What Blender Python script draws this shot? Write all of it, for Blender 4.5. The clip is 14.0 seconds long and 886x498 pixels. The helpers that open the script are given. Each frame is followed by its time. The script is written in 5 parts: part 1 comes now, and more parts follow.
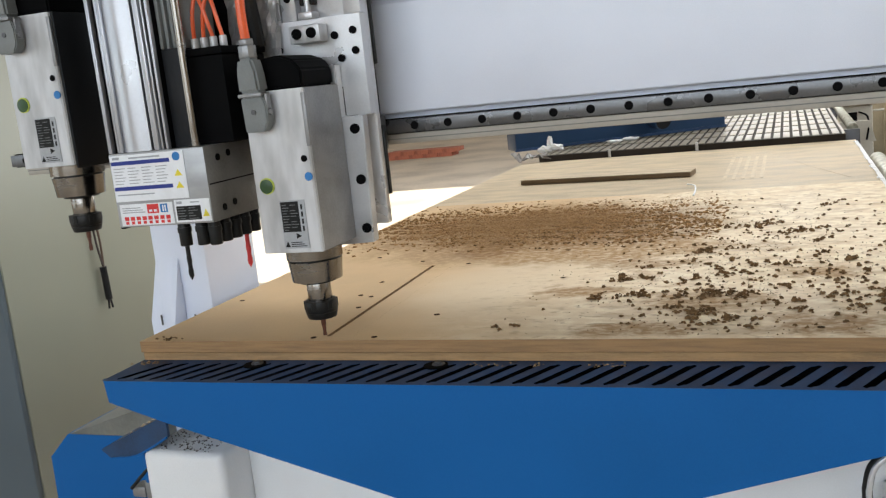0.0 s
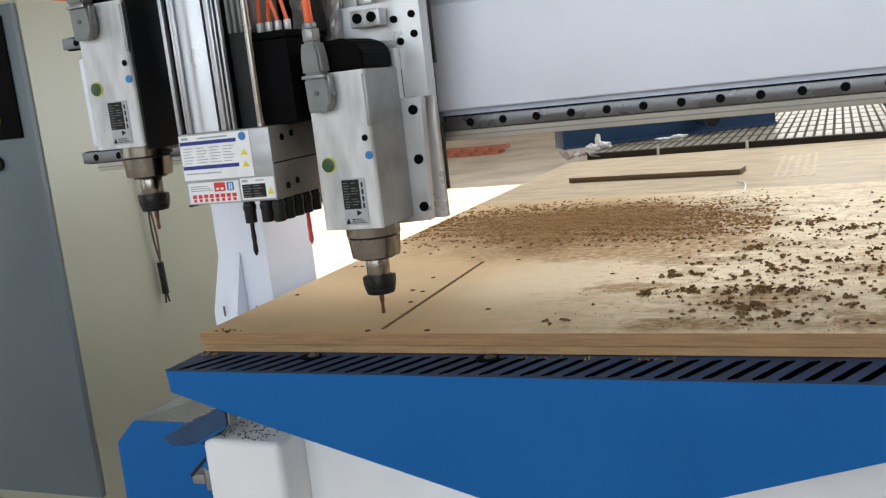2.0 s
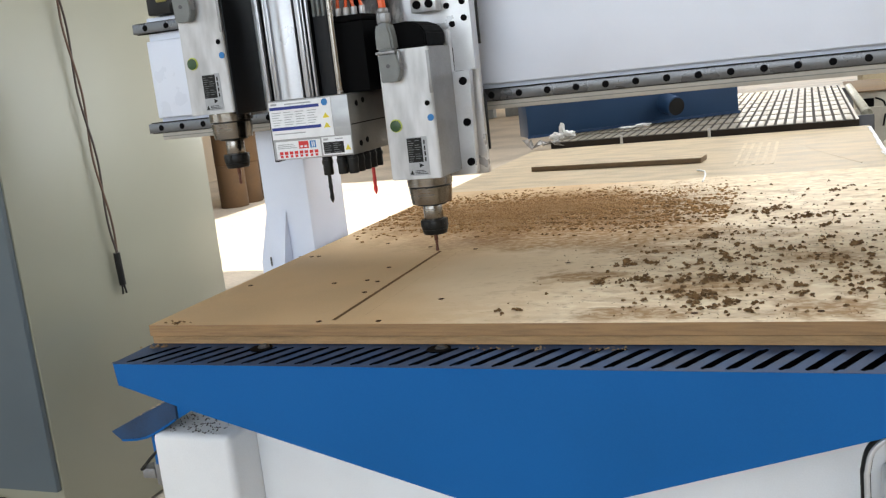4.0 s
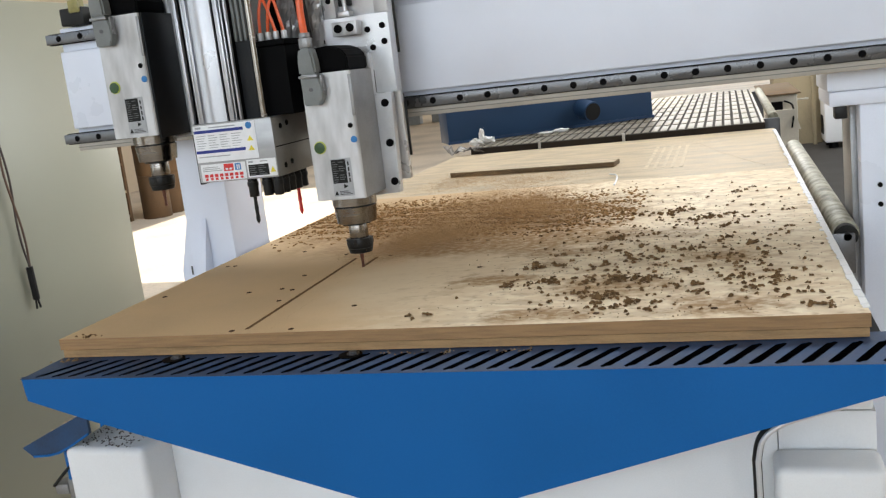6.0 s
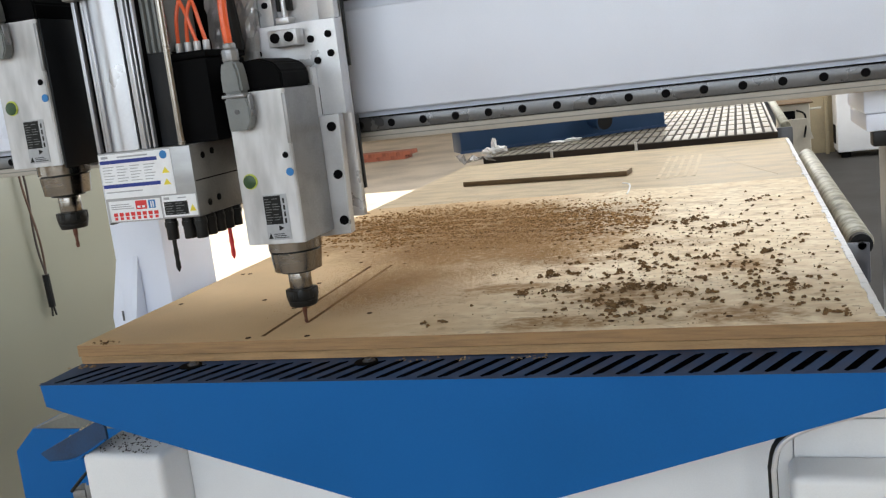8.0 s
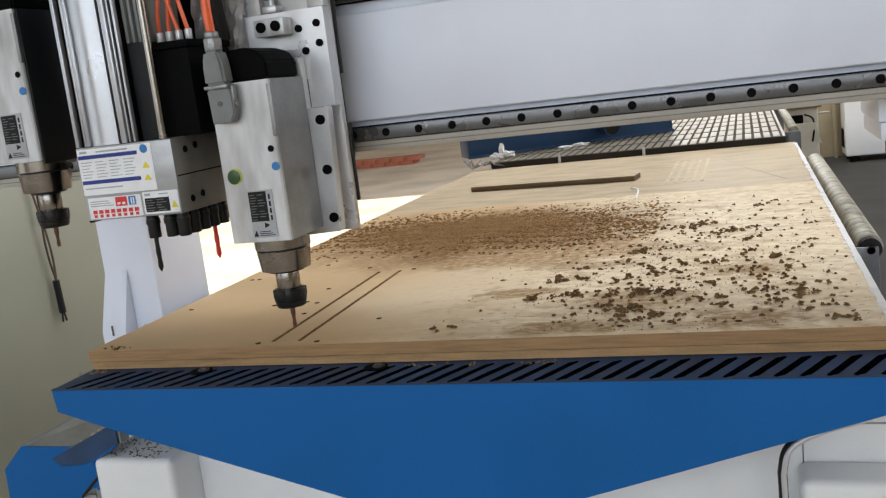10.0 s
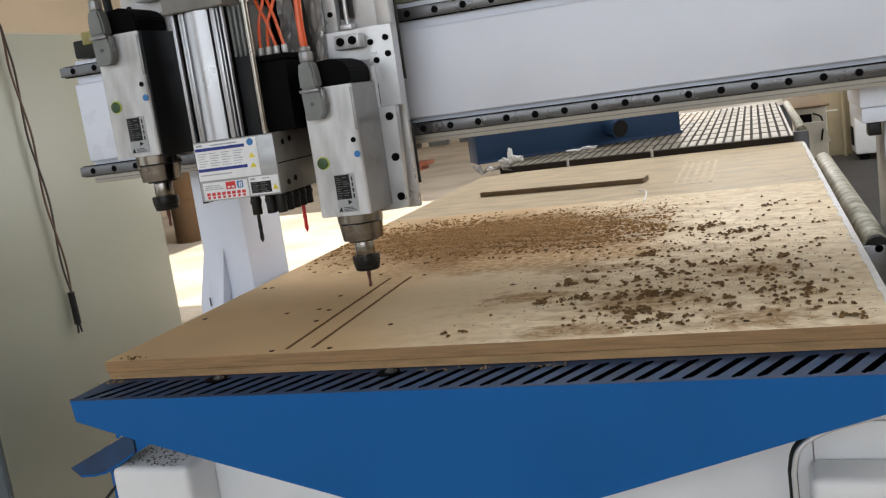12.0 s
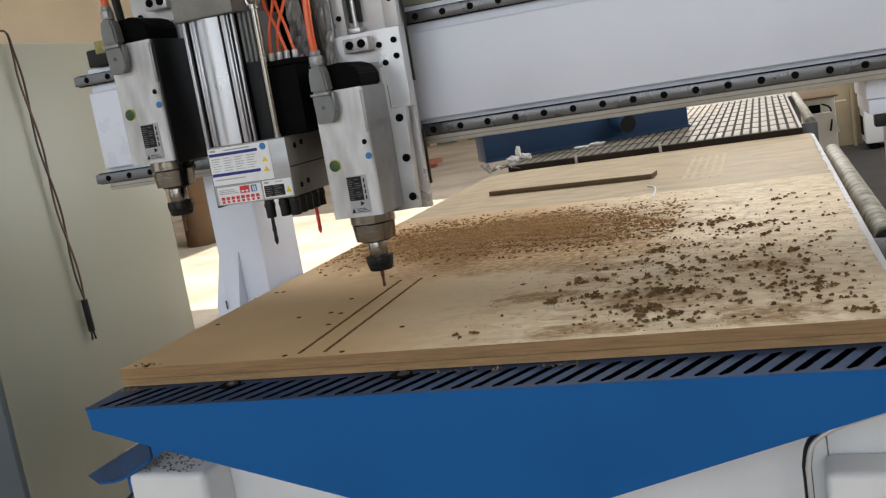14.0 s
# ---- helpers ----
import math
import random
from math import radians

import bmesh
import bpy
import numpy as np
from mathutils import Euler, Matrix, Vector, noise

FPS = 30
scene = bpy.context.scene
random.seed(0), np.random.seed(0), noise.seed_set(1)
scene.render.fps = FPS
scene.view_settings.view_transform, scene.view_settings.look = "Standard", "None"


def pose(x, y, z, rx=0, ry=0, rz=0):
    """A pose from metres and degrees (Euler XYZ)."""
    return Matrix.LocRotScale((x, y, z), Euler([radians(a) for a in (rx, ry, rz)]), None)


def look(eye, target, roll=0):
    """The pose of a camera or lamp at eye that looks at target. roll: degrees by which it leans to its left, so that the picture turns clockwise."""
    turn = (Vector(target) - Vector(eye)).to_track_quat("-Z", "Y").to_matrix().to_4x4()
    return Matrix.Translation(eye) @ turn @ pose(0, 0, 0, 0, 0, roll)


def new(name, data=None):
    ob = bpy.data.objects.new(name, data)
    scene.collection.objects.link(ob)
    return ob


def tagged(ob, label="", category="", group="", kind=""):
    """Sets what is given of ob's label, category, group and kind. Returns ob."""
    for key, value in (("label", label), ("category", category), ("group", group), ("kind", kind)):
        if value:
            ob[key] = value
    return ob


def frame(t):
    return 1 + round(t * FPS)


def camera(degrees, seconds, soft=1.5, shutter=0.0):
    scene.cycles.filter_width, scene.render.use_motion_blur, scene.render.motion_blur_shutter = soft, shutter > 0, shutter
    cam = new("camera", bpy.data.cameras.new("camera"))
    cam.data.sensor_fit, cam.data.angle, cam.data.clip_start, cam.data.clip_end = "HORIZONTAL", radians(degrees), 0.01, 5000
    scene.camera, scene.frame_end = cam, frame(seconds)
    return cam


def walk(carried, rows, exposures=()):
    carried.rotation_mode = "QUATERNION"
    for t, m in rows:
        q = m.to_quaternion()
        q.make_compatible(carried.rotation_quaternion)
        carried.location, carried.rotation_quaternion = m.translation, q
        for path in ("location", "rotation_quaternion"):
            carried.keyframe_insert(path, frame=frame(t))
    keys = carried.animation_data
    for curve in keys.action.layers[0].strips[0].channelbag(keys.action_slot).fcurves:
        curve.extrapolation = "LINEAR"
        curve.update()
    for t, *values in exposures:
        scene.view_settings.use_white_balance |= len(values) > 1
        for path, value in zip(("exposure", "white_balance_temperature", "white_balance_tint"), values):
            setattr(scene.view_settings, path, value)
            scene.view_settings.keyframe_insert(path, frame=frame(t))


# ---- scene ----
cam = camera(50.3, 14.0, 1.3)
PATH = [
    (0, (1.07, -1.298, 1.24), (0.372, 0.543, 0.887), -6.2),
    (0.5, (1.059, -1.305, 1.245), (0.312, 0.517, 0.896), -6.8),
    (1, (1.064, -1.313, 1.241), (0.286, 0.494, 0.883), -6.9),
    (1.5, (1.067, -1.321, 1.238), (0.283, 0.483, 0.877), -6.7),
    (2, (1.071, -1.331, 1.242), (0.284, 0.475, 0.896), -6.5),
    (4.3, (1.101, -1.302, 1.235), (0.394, 0.529, 0.853), -6.4),
    (4.5, (1.106, -1.303, 1.239), (0.419, 0.535, 0.852), -6.4),
    (5, (1.119, -1.304, 1.238), (0.48, 0.551, 0.847), -6.6),
    (5.5, (1.132, -1.312, 1.238), (0.521, 0.552, 0.847), -6.8),
    (6, (1.136, -1.319, 1.238), (0.542, 0.553, 0.859), -6.8),
    (6.5, (1.143, -1.328, 1.236), (0.546, 0.544, 0.867), -6.9),
    (7, (1.145, -1.334, 1.238), (0.558, 0.545, 0.881), -7.2),
    (7.5, (1.137, -1.335, 1.241), (0.54, 0.541, 0.89), -7.2),
    (8, (1.131, -1.33, 1.238), (0.517, 0.54, 0.881), -6.8),
    (10.5, (1.13, -1.338, 1.242), (0.498, 0.528, 0.901), -7.1),
    (11, (1.131, -1.341, 1.244), (0.493, 0.525, 0.906), -7.3),
    (11.5, (1.134, -1.347, 1.244), (0.483, 0.514, 0.909), -7.7),
    (12, (1.138, -1.352, 1.244), (0.489, 0.51, 0.913), -8.1),
    (12.5, (1.142, -1.355, 1.248), (0.488, 0.507, 0.925), -8.4),
    (13, (1.139, -1.349, 1.245), (0.472, 0.509, 0.922), -8.7),
    (13.5, (1.138, -1.341, 1.245), (0.463, 0.512, 0.913), -9.2),
    (14, (1.141, -1.355, 1.251), (0.471, 0.5, 0.919), -9.4),
]
EXPOSURES = [(0.0, 0.68, 6560, 8), (1.0, 0.77, 6560, 8), (1.5, 0.84, 6560, 8), (2.0, 0.69, 6560, 8), (4.3, 0.86, 6540, 8), (5.0, 0.82, 6540, 8), (6.0, 0.77, 6560, 8), (7.0, 0.70, 6580, 8), (8.2, 0.70, 6580, 8), (10.3, 0.49, 6700, 9), (12.5, 0.43, 6770, 10), (13.5, 0.50, 6770, 10), (14.0, 0.34, 6790, 10)]
walk(cam, [(t, look(eye, target, roll)) for t, eye, target, roll in PATH], EXPOSURES)

# ---- light ----
SUN_DIR = Vector((-0.35, 0.15, -0.92))
world = bpy.data.worlds.new("world")
scene.world = world
world.use_nodes = True
wn = world.node_tree
sky = wn.nodes.new("ShaderNodeTexSky")
sky.sky_type, sky.sun_disc = "NISHITA", False
sky.sun_elevation, sky.sun_rotation = radians(67), radians(113)
wn.links.new(sky.outputs[0], wn.nodes["Background"].inputs[0])
wn.nodes["Background"].inputs[1].default_value = 0.12

sun = new("sun", bpy.data.lights.new("sun", "SUN"))
sun.data.energy, sun.data.angle, sun.data.color = 5.0, radians(0.5), (1.0, 0.95, 0.86)
sun.rotation_euler = SUN_DIR.to_track_quat("-Z", "Y").to_euler()


def window_light(name, eye, target, w, h, watts, rgb):
    lamp = new(name, bpy.data.lights.new(name, "AREA"))
    lamp.data.shape, lamp.data.size, lamp.data.size_y = "RECTANGLE", w, h
    lamp.data.energy, lamp.data.color = watts, rgb
    lamp.matrix_world = look(eye, target)
    return lamp


window_light("door_daylight", (-6.9, -4.0, 2.4), (0, -3.0, 1.2), 5.6, 4.4, 55, (0.90, 0.95, 1.0))
window_light("front_daylight", (0.6, -6.9, 3.0), (0.6, 0, 2.2), 7.6, 3.2, 158, (0.90, 0.95, 1.0))
window_light("side_daylight", (6.9, 6.2, 3.0), (0, 6.2, 1.6), 12.0, 2.8, 190, (1.0, 0.98, 0.94))
window_light("end_daylight", (1.0, 33.8, 3.6), (1.0, 0, 1.4), 9.6, 3.8, 930, (1.0, 0.98, 0.95))


# the open roof bay above the bed, where the sun's patch on the floor comes from
k = 6.0 / -SUN_DIR.z
RX0, RX1, RY0, RY1 = -4.5 - SUN_DIR.x * k, 0.6 - SUN_DIR.x * k, 4.2 - SUN_DIR.y * k, 8.9 - SUN_DIR.y * k
window_light("roof_daylight", ((RX0 + RX1) / 2, (RY0 + RY1) / 2 - 0.001, 6.0), ((RX0 + RX1) / 2, (RY0 + RY1) / 2, 0), RX1 - RX0, RY1 - RY0, 290, (0.97, 0.98, 1.0))


# ---- materials ----
def shader(name, rgb, rough=0.5, metal=0.0, var=0.12, scale=8.0, bump=0.0, bump_scale=120.0, rgb2=None, stretch=(1, 1, 1), coat=0.0, spec=0.5, gloss=1.0):
    """A plain surface with two scales of colour change, uneven gloss and fine relief."""
    m = bpy.data.materials.new(name)
    m.use_nodes = True
    nt = m.node_tree
    n, l = nt.nodes, nt.links
    b = n["Principled BSDF"]
    tc = n.new("ShaderNodeTexCoord")
    mp = n.new("ShaderNodeMapping")
    mp.inputs["Scale"].default_value = stretch
    l.new(tc.outputs["Object"], mp.inputs[0])
    big = n.new("ShaderNodeTexNoise")
    big.inputs["Scale"].default_value, big.inputs["Detail"].default_value = scale, 6
    l.new(mp.outputs[0], big.inputs[0])
    fine = n.new("ShaderNodeTexNoise")
    fine.inputs["Scale"].default_value, fine.inputs["Detail"].default_value = bump_scale, 3
    l.new(mp.outputs[0], fine.inputs[0])
    add = n.new("ShaderNodeMath")
    add.operation = "MULTIPLY_ADD"
    l.new(fine.outputs[0], add.inputs[0])
    add.inputs[1].default_value = 0.35
    l.new(big.outputs[0], add.inputs[2])
    ramp = n.new("ShaderNodeValToRGB")
    lo = rgb2 or tuple(c * (1 - var) for c in rgb)
    hi = rgb if rgb2 else tuple(min(1, c * (1 + var)) for c in rgb)
    ramp.color_ramp.interpolation = "EASE"
    ramp.color_ramp.elements[0].position, ramp.color_ramp.elements[0].color = 0.42, (*lo, 1)
    ramp.color_ramp.elements[1].position, ramp.color_ramp.elements[1].color = 0.86, (*hi, 1)
    l.new(add.outputs[0], ramp.inputs[0])
    l.new(ramp.outputs[0], b.inputs["Base Color"])
    mr = n.new("ShaderNodeMapRange")
    mr.inputs[1].default_value, mr.inputs[2].default_value = 0.3, 0.7
    mr.inputs[3].default_value, mr.inputs[4].default_value = max(0.03, rough - 0.08 * gloss), min(1, rough + 0.1 * gloss)
    l.new(big.outputs[0], mr.inputs[0])
    l.new(mr.outputs[0], b.inputs["Roughness"])
    b.inputs["Metallic"].default_value = metal
    b.inputs["Coat Weight"].default_value = coat
    b.inputs["Specular IOR Level"].default_value = spec
    if bump:
        bp = n.new("ShaderNodeBump")
        bp.inputs["Strength"].default_value, bp.inputs["Distance"].default_value = bump, 0.002
        l.new(fine.outputs[0], bp.inputs["Height"])
        l.new(bp.outputs[0], b.inputs["Normal"])
    return m


def board_material():
    """Worn MDF: fibre speckle, pale scuffs drawn out along x with painted glare, and drifts of fine brown sawdust."""
    m = shader("worn_mdf", (0.61, 0.43, 0.243), 0.68, 0, 0.08, 5, 0.35, 260, spec=0.32)
    nt = m.node_tree
    n, l = nt.nodes, nt.links
    b = n["Principled BSDF"]
    base = b.inputs["Base Color"].links[0].from_socket
    tc = n.new("ShaderNodeTexCoord")
    sep = n.new("ShaderNodeSeparateXYZ")
    l.new(tc.outputs["Object"], sep.inputs[0])

    def math(op, a, c, d=None):
        q = n.new("ShaderNodeMath")
        q.operation = op
        for k, v in enumerate((a, c, d)):
            if v is None:
                continue
            if isinstance(v, (int, float)):
                q.inputs[k].default_value = v
            else:
                l.new(v, q.inputs[k])
        return q.outputs[0]

    def noise_at(scale, stretch, detail=6):
        mp = n.new("ShaderNodeMapping")
        mp.inputs["Scale"].default_value = stretch
        l.new(tc.outputs["Object"], mp.inputs[0])
        q = n.new("ShaderNodeTexNoise")
        q.inputs["Scale"].default_value, q.inputs["Detail"].default_value = scale, detail
        l.new(mp.outputs[0], q.inputs[0])
        return q.outputs[0]

    def blob(cx, cy, rx, ry, lo=1.0, hi=0.35, rough=0.5, ns=9):
        """1 inside an uneven patch round (cx, cy), 0 outside."""
        u = math("DIVIDE", math("SUBTRACT", sep.outputs[0], cx), rx)
        v = math("DIVIDE", math("SUBTRACT", sep.outputs[1], cy), ry)
        d = math("SQRT", math("ADD", math("MULTIPLY", u, u), math("MULTIPLY", v, v)), 0)
        d = math("ADD", d, math("MULTIPLY", math("SUBTRACT", noise_at(ns, (1, 1, 1)), 0.5), rough * 2))
        q = n.new("ShaderNodeMapRange")
        q.interpolation_type = "SMOOTHSTEP"
        q.inputs[1].default_value, q.inputs[2].default_value = hi, lo
        q.inputs[3].default_value, q.inputs[4].default_value = 1, 0
        l.new(d, q.inputs[0])
        return q.outputs[0]

    def blend(a, rgb, f):
        q = n.new("ShaderNodeMix")
        q.data_type = "RGBA"
        l.new(f, q.inputs[0])
        l.new(a, q.inputs[6])
        q.inputs[7].default_value = (*rgb, 1)
        return q.outputs[2]

    # pale scuffs over the used half, its glare painted into the same colour
    right = n.new("ShaderNodeMapRange")
    right.inputs[1].default_value, right.inputs[2].default_value = 0.55, 0.85
    l.new(math("ADD", sep.outputs[0], math("MULTIPLY", noise_at(4, (1, 1, 1)), 0.2)), right.inputs[0])
    streak = n.new("ShaderNodeMapRange")
    streak.inputs[1].default_value, streak.inputs[2].default_value = 0.44, 0.62
    l.new(noise_at(26, (1.0, 1.5, 1), 9), streak.inputs[0])
    used = right.outputs[0]
    col = blend(base, (0.87, 0.75, 0.54), math("MULTIPLY", used, math("MULTIPLY_ADD", streak.outputs[0], 0.45, 0.54)))
    # a patch blown clean beside the cut lines
    col = blend(col, (0.73, 0.59, 0.40), math("MULTIPLY", blob(0.57, 0.34, 0.22, 0.28, 1.2, 0.4, 0.35, 7), 0.75))
    DUST = (0.215, 0.118, 0.048)

    def smear(scale, stretch, lo, hi, detail=8):
        """Thin wiped streaks of dust."""
        q = n.new("ShaderNodeMapRange")
        q.interpolation_type = "SMOOTHSTEP"
        q.inputs[1].default_value, q.inputs[2].default_value = lo, hi
        l.new(noise_at(scale, stretch, detail), q.inputs[0])
        return q.outputs[0]

    # wiped streaks across the used half, coarse and fine
    col = blend(col, (0.40, 0.255, 0.125), math("MULTIPLY", used, math("MULTIPLY", smear(13, (1.0, 1.4, 1), 0.52, 0.68), 0.5)))
    col = blend(col, (0.34, 0.21, 0.10), math("MULTIPLY", used, math("MULTIPLY", smear(46, (1.0, 1.5, 1), 0.55, 0.68), 0.55)))
    # fine sawdust: one long drift, a thin veil before it, and small patches round screw holes
    grain = smear(60, (1, 1.3, 1), 0.36, 0.58)
    drift_grain = math("MULTIPLY_ADD", grain, 0.5, 0.5)
    heavy = None
    for cx, cy, rx, ry, lo, hi, rough, ns, most, rgb in (
            (0.65, 0.70, 0.32, 0.21, 1.08, 0.72, 0.5, 7, 0.95, (0.38, 0.24, 0.12)),
            (0.42, 1.00, 0.58, 0.40, 1.1, 0.45, 0.45, 9, 0.85, DUST),
            (0.36, 0.72, 0.16, 0.22, 1.2, 0.4, 0.5, 12, 0.5, DUST),
            (0.72, 0.86, 0.24, 0.20, 1.15, 0.4, 0.6, 12, 0.5, DUST),
            (0.72, 0.29, 0.085, 0.05, 1.1, 0.5, 0.9, 30, 0.85, (0.32, 0.185, 0.08)),
            (0.835, 0.046, 0.13, 0.042, 1.1, 0.5, 0.9, 30, 0.85, (0.32, 0.185, 0.08)),
            (1.112, 0.39, 0.085, 0.055, 1.1, 0.5, 0.9, 30, 0.85, (0.32, 0.185, 0.08)),
            (1.11, 0.065, 0.10, 0.06, 1.1, 0.5, 0.9, 30, 0.85, (0.32, 0.185, 0.08)),
            (0.80, 0.50, 0.12, 0.05, 1.1, 0.5, 0.9, 30, 0.75, (0.32, 0.185, 0.08)),
            (0.93, 0.20, 0.11, 0.07, 1.1, 0.5, 0.9, 30, 0.75, (0.32, 0.185, 0.08)),
            (1.00, 0.62, 0.12, 0.05, 1.1, 0.5, 0.9, 30, 0.4, (0.30, 0.18, 0.082))):
        lies = math("MULTIPLY", blob(cx, cy, rx, ry, lo, hi, rough, ns), math("MULTIPLY", drift_grain, most))
        col = blend(col, rgb, lies)
        heavy = lies if heavy is None else math("MAXIMUM", heavy, lies)
    # loose dust is matt, the bare worn face has a sheen
    bare = math("SUBTRACT", 1.0, heavy)
    l.new(math("MULTIPLY", bare, math("MULTIPLY_ADD", used, 0.22, 0.20)), b.inputs["Specular IOR Level"])
    l.new(col, b.inputs["Base Color"])
    return m


MDF_TOP = board_material()
MDF_EDGE = shader("mdf_edge", (0.33, 0.195, 0.092), 0.75, 0, 0.2, 14, 0.4, 200, stretch=(1, 1, 14))
MDF_LOW = shader("mdf_lower_edge", (0.36, 0.222, 0.105), 0.75, 0, 0.25, 10, 0.4, 160, stretch=(1, 1, 10))
GROOVE = shader("cut_mdf", (0.22, 0.13, 0.062), 0.9, 0, 0.25, 60, 0.5, 300)
PLANK = shader("plank_wood", (0.50, 0.40, 0.265), 0.7, 0, 0.25, 6, 0.3, 120, stretch=(1, 9, 9))
# dark brown board, and the painted shade on the loose strip's sides
STRIP_EDGE = shader("dark_board_and_strip_shade", (0.13, 0.085, 0.045), 0.8, 0, 0.25, 14, 0.3, 160, stretch=(1, 1, 8))
CHIP = shader("dark_chips", (0.160, 0.096, 0.046), 0.95, 0, 0.4, 60, spec=0.05)
CHALK = shader("chalk_rub", (0.60, 0.50, 0.35), 0.8, 0, 0.15, 30)
LIGHT_CHIP = shader("pale_chips", (0.27, 0.195, 0.12), 0.9, 0, 0.4, 60, spec=0.2)
DUST = shader("sawdust", (0.285, 0.165, 0.072), 0.95, 0, 0.4, 40, spec=0.05)
PUFF = shader("fine_dust", (0.42, 0.265, 0.132), 0.95, 0, 0.3, 40, spec=0.1)
BLUE = shader("blue_paint", (0.006, 0.105, 0.335), 0.42, 0, 0.06, 3, 0.06, 400, spec=0.16)
# the blue paint darkened: shade of the ledge's upward face put into the colour
BLUE_TOP = shader("shaded_blue_plate", (0.015, 0.048, 0.125), 0.55, 0.0, 0.25, 18, 0.1, 300)
DARK_BLUE = shader("dull_dark_blue", (0.008, 0.038, 0.10), 0.5, 0.0, 0.3, 18, 0.15, 200)
WHITE = shader("white_paint", (0.72, 0.76, 0.87), 0.35, 0, 0.04, 4, 0.05, 500)
WHITE_LOW = shader("white_frame_paint", (0.74, 0.75, 0.76), 0.42, 0, 0.05, 5, 0.06, 400)
REAR = shader("dusty_old_mdf", (0.50, 0.40, 0.262), 0.55, 0, 0.2, 7, 0.35, 200, spec=0.27, stretch=(1, 2.5, 1))
FLOOR_DARK = shader("dark_floor_sheet", (0.026, 0.023, 0.020), 0.75, 0, 0.25, 2, 0.2, 40)
CREAM = shader("cream_gloss_paint", (0.30, 0.30, 0.228), 0.34, 0, 0.02, 1.1, 0.06, 9, spec=1.0, gloss=0.3)
LIP = shader("pale_cream_paint", (0.37, 0.34, 0.295), 0.5, 0, 0.1, 8)
GREY = shader("grey_cabinet_paint", (0.10, 0.127, 0.145), 0.4, 0, 0.05, 4, 0.05, 300)
ALU = shader("milled_aluminium", (0.50, 0.505, 0.52), 0.38, 0.4, 0.24, 16, 0.05, 60, stretch=(1, 1, 0.3))
GEAR = shader("dull_milled_aluminium", (0.36, 0.365, 0.375), 0.4, 0.4, 0.2, 16, 0.05, 60, stretch=(0.4, 1, 1))
EXTR = shader("anodised_extrusion", (0.46, 0.47, 0.505), 0.34, 0.65, 0.06, 10, 0.05, 300)
# dull small parts, and the painted shade on the spindles' right-hand sides
ALU_DULL_SHADE = shader("dull_and_shaded_aluminium", (0.27, 0.27, 0.275), 0.45, 0.7, 0.16, 20, 0.15, 300)
STEEL = shader("ground_steel", (0.60, 0.61, 0.635), 0.32, 0.5, 0.07, 14, 0.05, 300)
CAST = shader("dull_grey_metal", (0.20, 0.195, 0.185), 0.55, 0.3, 0.15, 20, 0.3, 200)
RAIL = shader("rail_steel", (0.10, 0.10, 0.105), 0.36, 0.6, 0.15, 12, 0.05, 200)
CHROME = shader("turned_steel", (0.25, 0.23, 0.21), 0.21, 1.0, 0.08, 10, 0.04, 200, stretch=(1, 1, 4))
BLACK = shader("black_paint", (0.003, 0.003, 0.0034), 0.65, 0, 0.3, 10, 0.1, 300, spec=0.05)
DARK_GREY = shader("dark_grey_cover", (0.014, 0.015, 0.017), 0.55, 0, 0.2, 12, 0.1, 300, spec=0.2)
RAIL_STEEL = shader("ground_rail_steel", (0.12, 0.12, 0.125), 0.3, 0.6, 0.15, 12, 0.05, 200)
RUBBER = shader("black_oxide_steel", (0.010, 0.0098, 0.0095), 0.42, 0, 0.3, 14, 0.1, 300, spec=0.25)
PLASTIC = shader("grey_plastic", (0.17, 0.18, 0.18), 0.45, 0, 0.12, 20, 0.12, 400)
ORANGE = shader("orange_tube", (0.72, 0.11, 0.03), 0.35, 0, 0.1, 20)
BROWN_BIT = shader("copper_carbide", (0.12, 0.045, 0.028), 0.4, 0.3, 0.2, 60)
RED = shader("red_print", (0.62, 0.03, 0.03), 0.4, 0, 0.05, 20)
LABEL = shader("label_white", (0.78, 0.79, 0.82), 0.35, 0, 0.04, 30)
LABEL_BLUE = shader("label_blue", (0.008, 0.026, 0.22), 0.4, 0, 0.05, 30)
LABEL_SKY = shader("label_sky", (0.02, 0.17, 0.45), 0.4, 0, 0.05, 30)
LABEL_GREY = shader("label_grey", (0.36, 0.37, 0.39), 0.5, 0, 0.1, 30)
PRINT_DIM = shader("dim_print", (0.13, 0.135, 0.14), 0.5, 0, 0.1, 30)
LABEL_BLACK = shader("label_black", (0.012, 0.012, 0.012), 0.5, 0, 0.1, 30, spec=0.2)
YELLOW = shader("label_yellow", (0.72, 0.60, 0.04), 0.4, 0, 0.06, 30)
GREEN = shader("green_cap", (0.022, 0.062, 0.018), 0.35, 0, 0.2, 60)
LIME = shader("lime_ring", (0.42, 0.48, 0.06), 0.4, 0, 0.2, 60)
FOIL = shader("crumpled_film", (0.66, 0.65, 0.65), 0.22, 0.25, 0.15, 10, 0.8, 30)
CONCRETE = shader("dusty_concrete", (0.52, 0.45, 0.36), 0.75, 0, 0.22, 1.2, 0.3, 30)
WALL = shader("tan_wall", (0.50, 0.41, 0.30), 0.85, 0, 0.08, 1.0, 0.2, 40)
ROOF = shader("grey_roof", (0.38, 0.38, 0.38), 0.8, 0, 0.1, 1.0)
CARD = shader("brown_cardboard", (0.09, 0.049, 0.02), 0.8, 0, 0.15, 5, 0.2, 60)
KRAFT = shader("khaki_carton", (0.30, 0.245, 0.155), 0.8, 0, 0.15, 3, 0.2, 60)
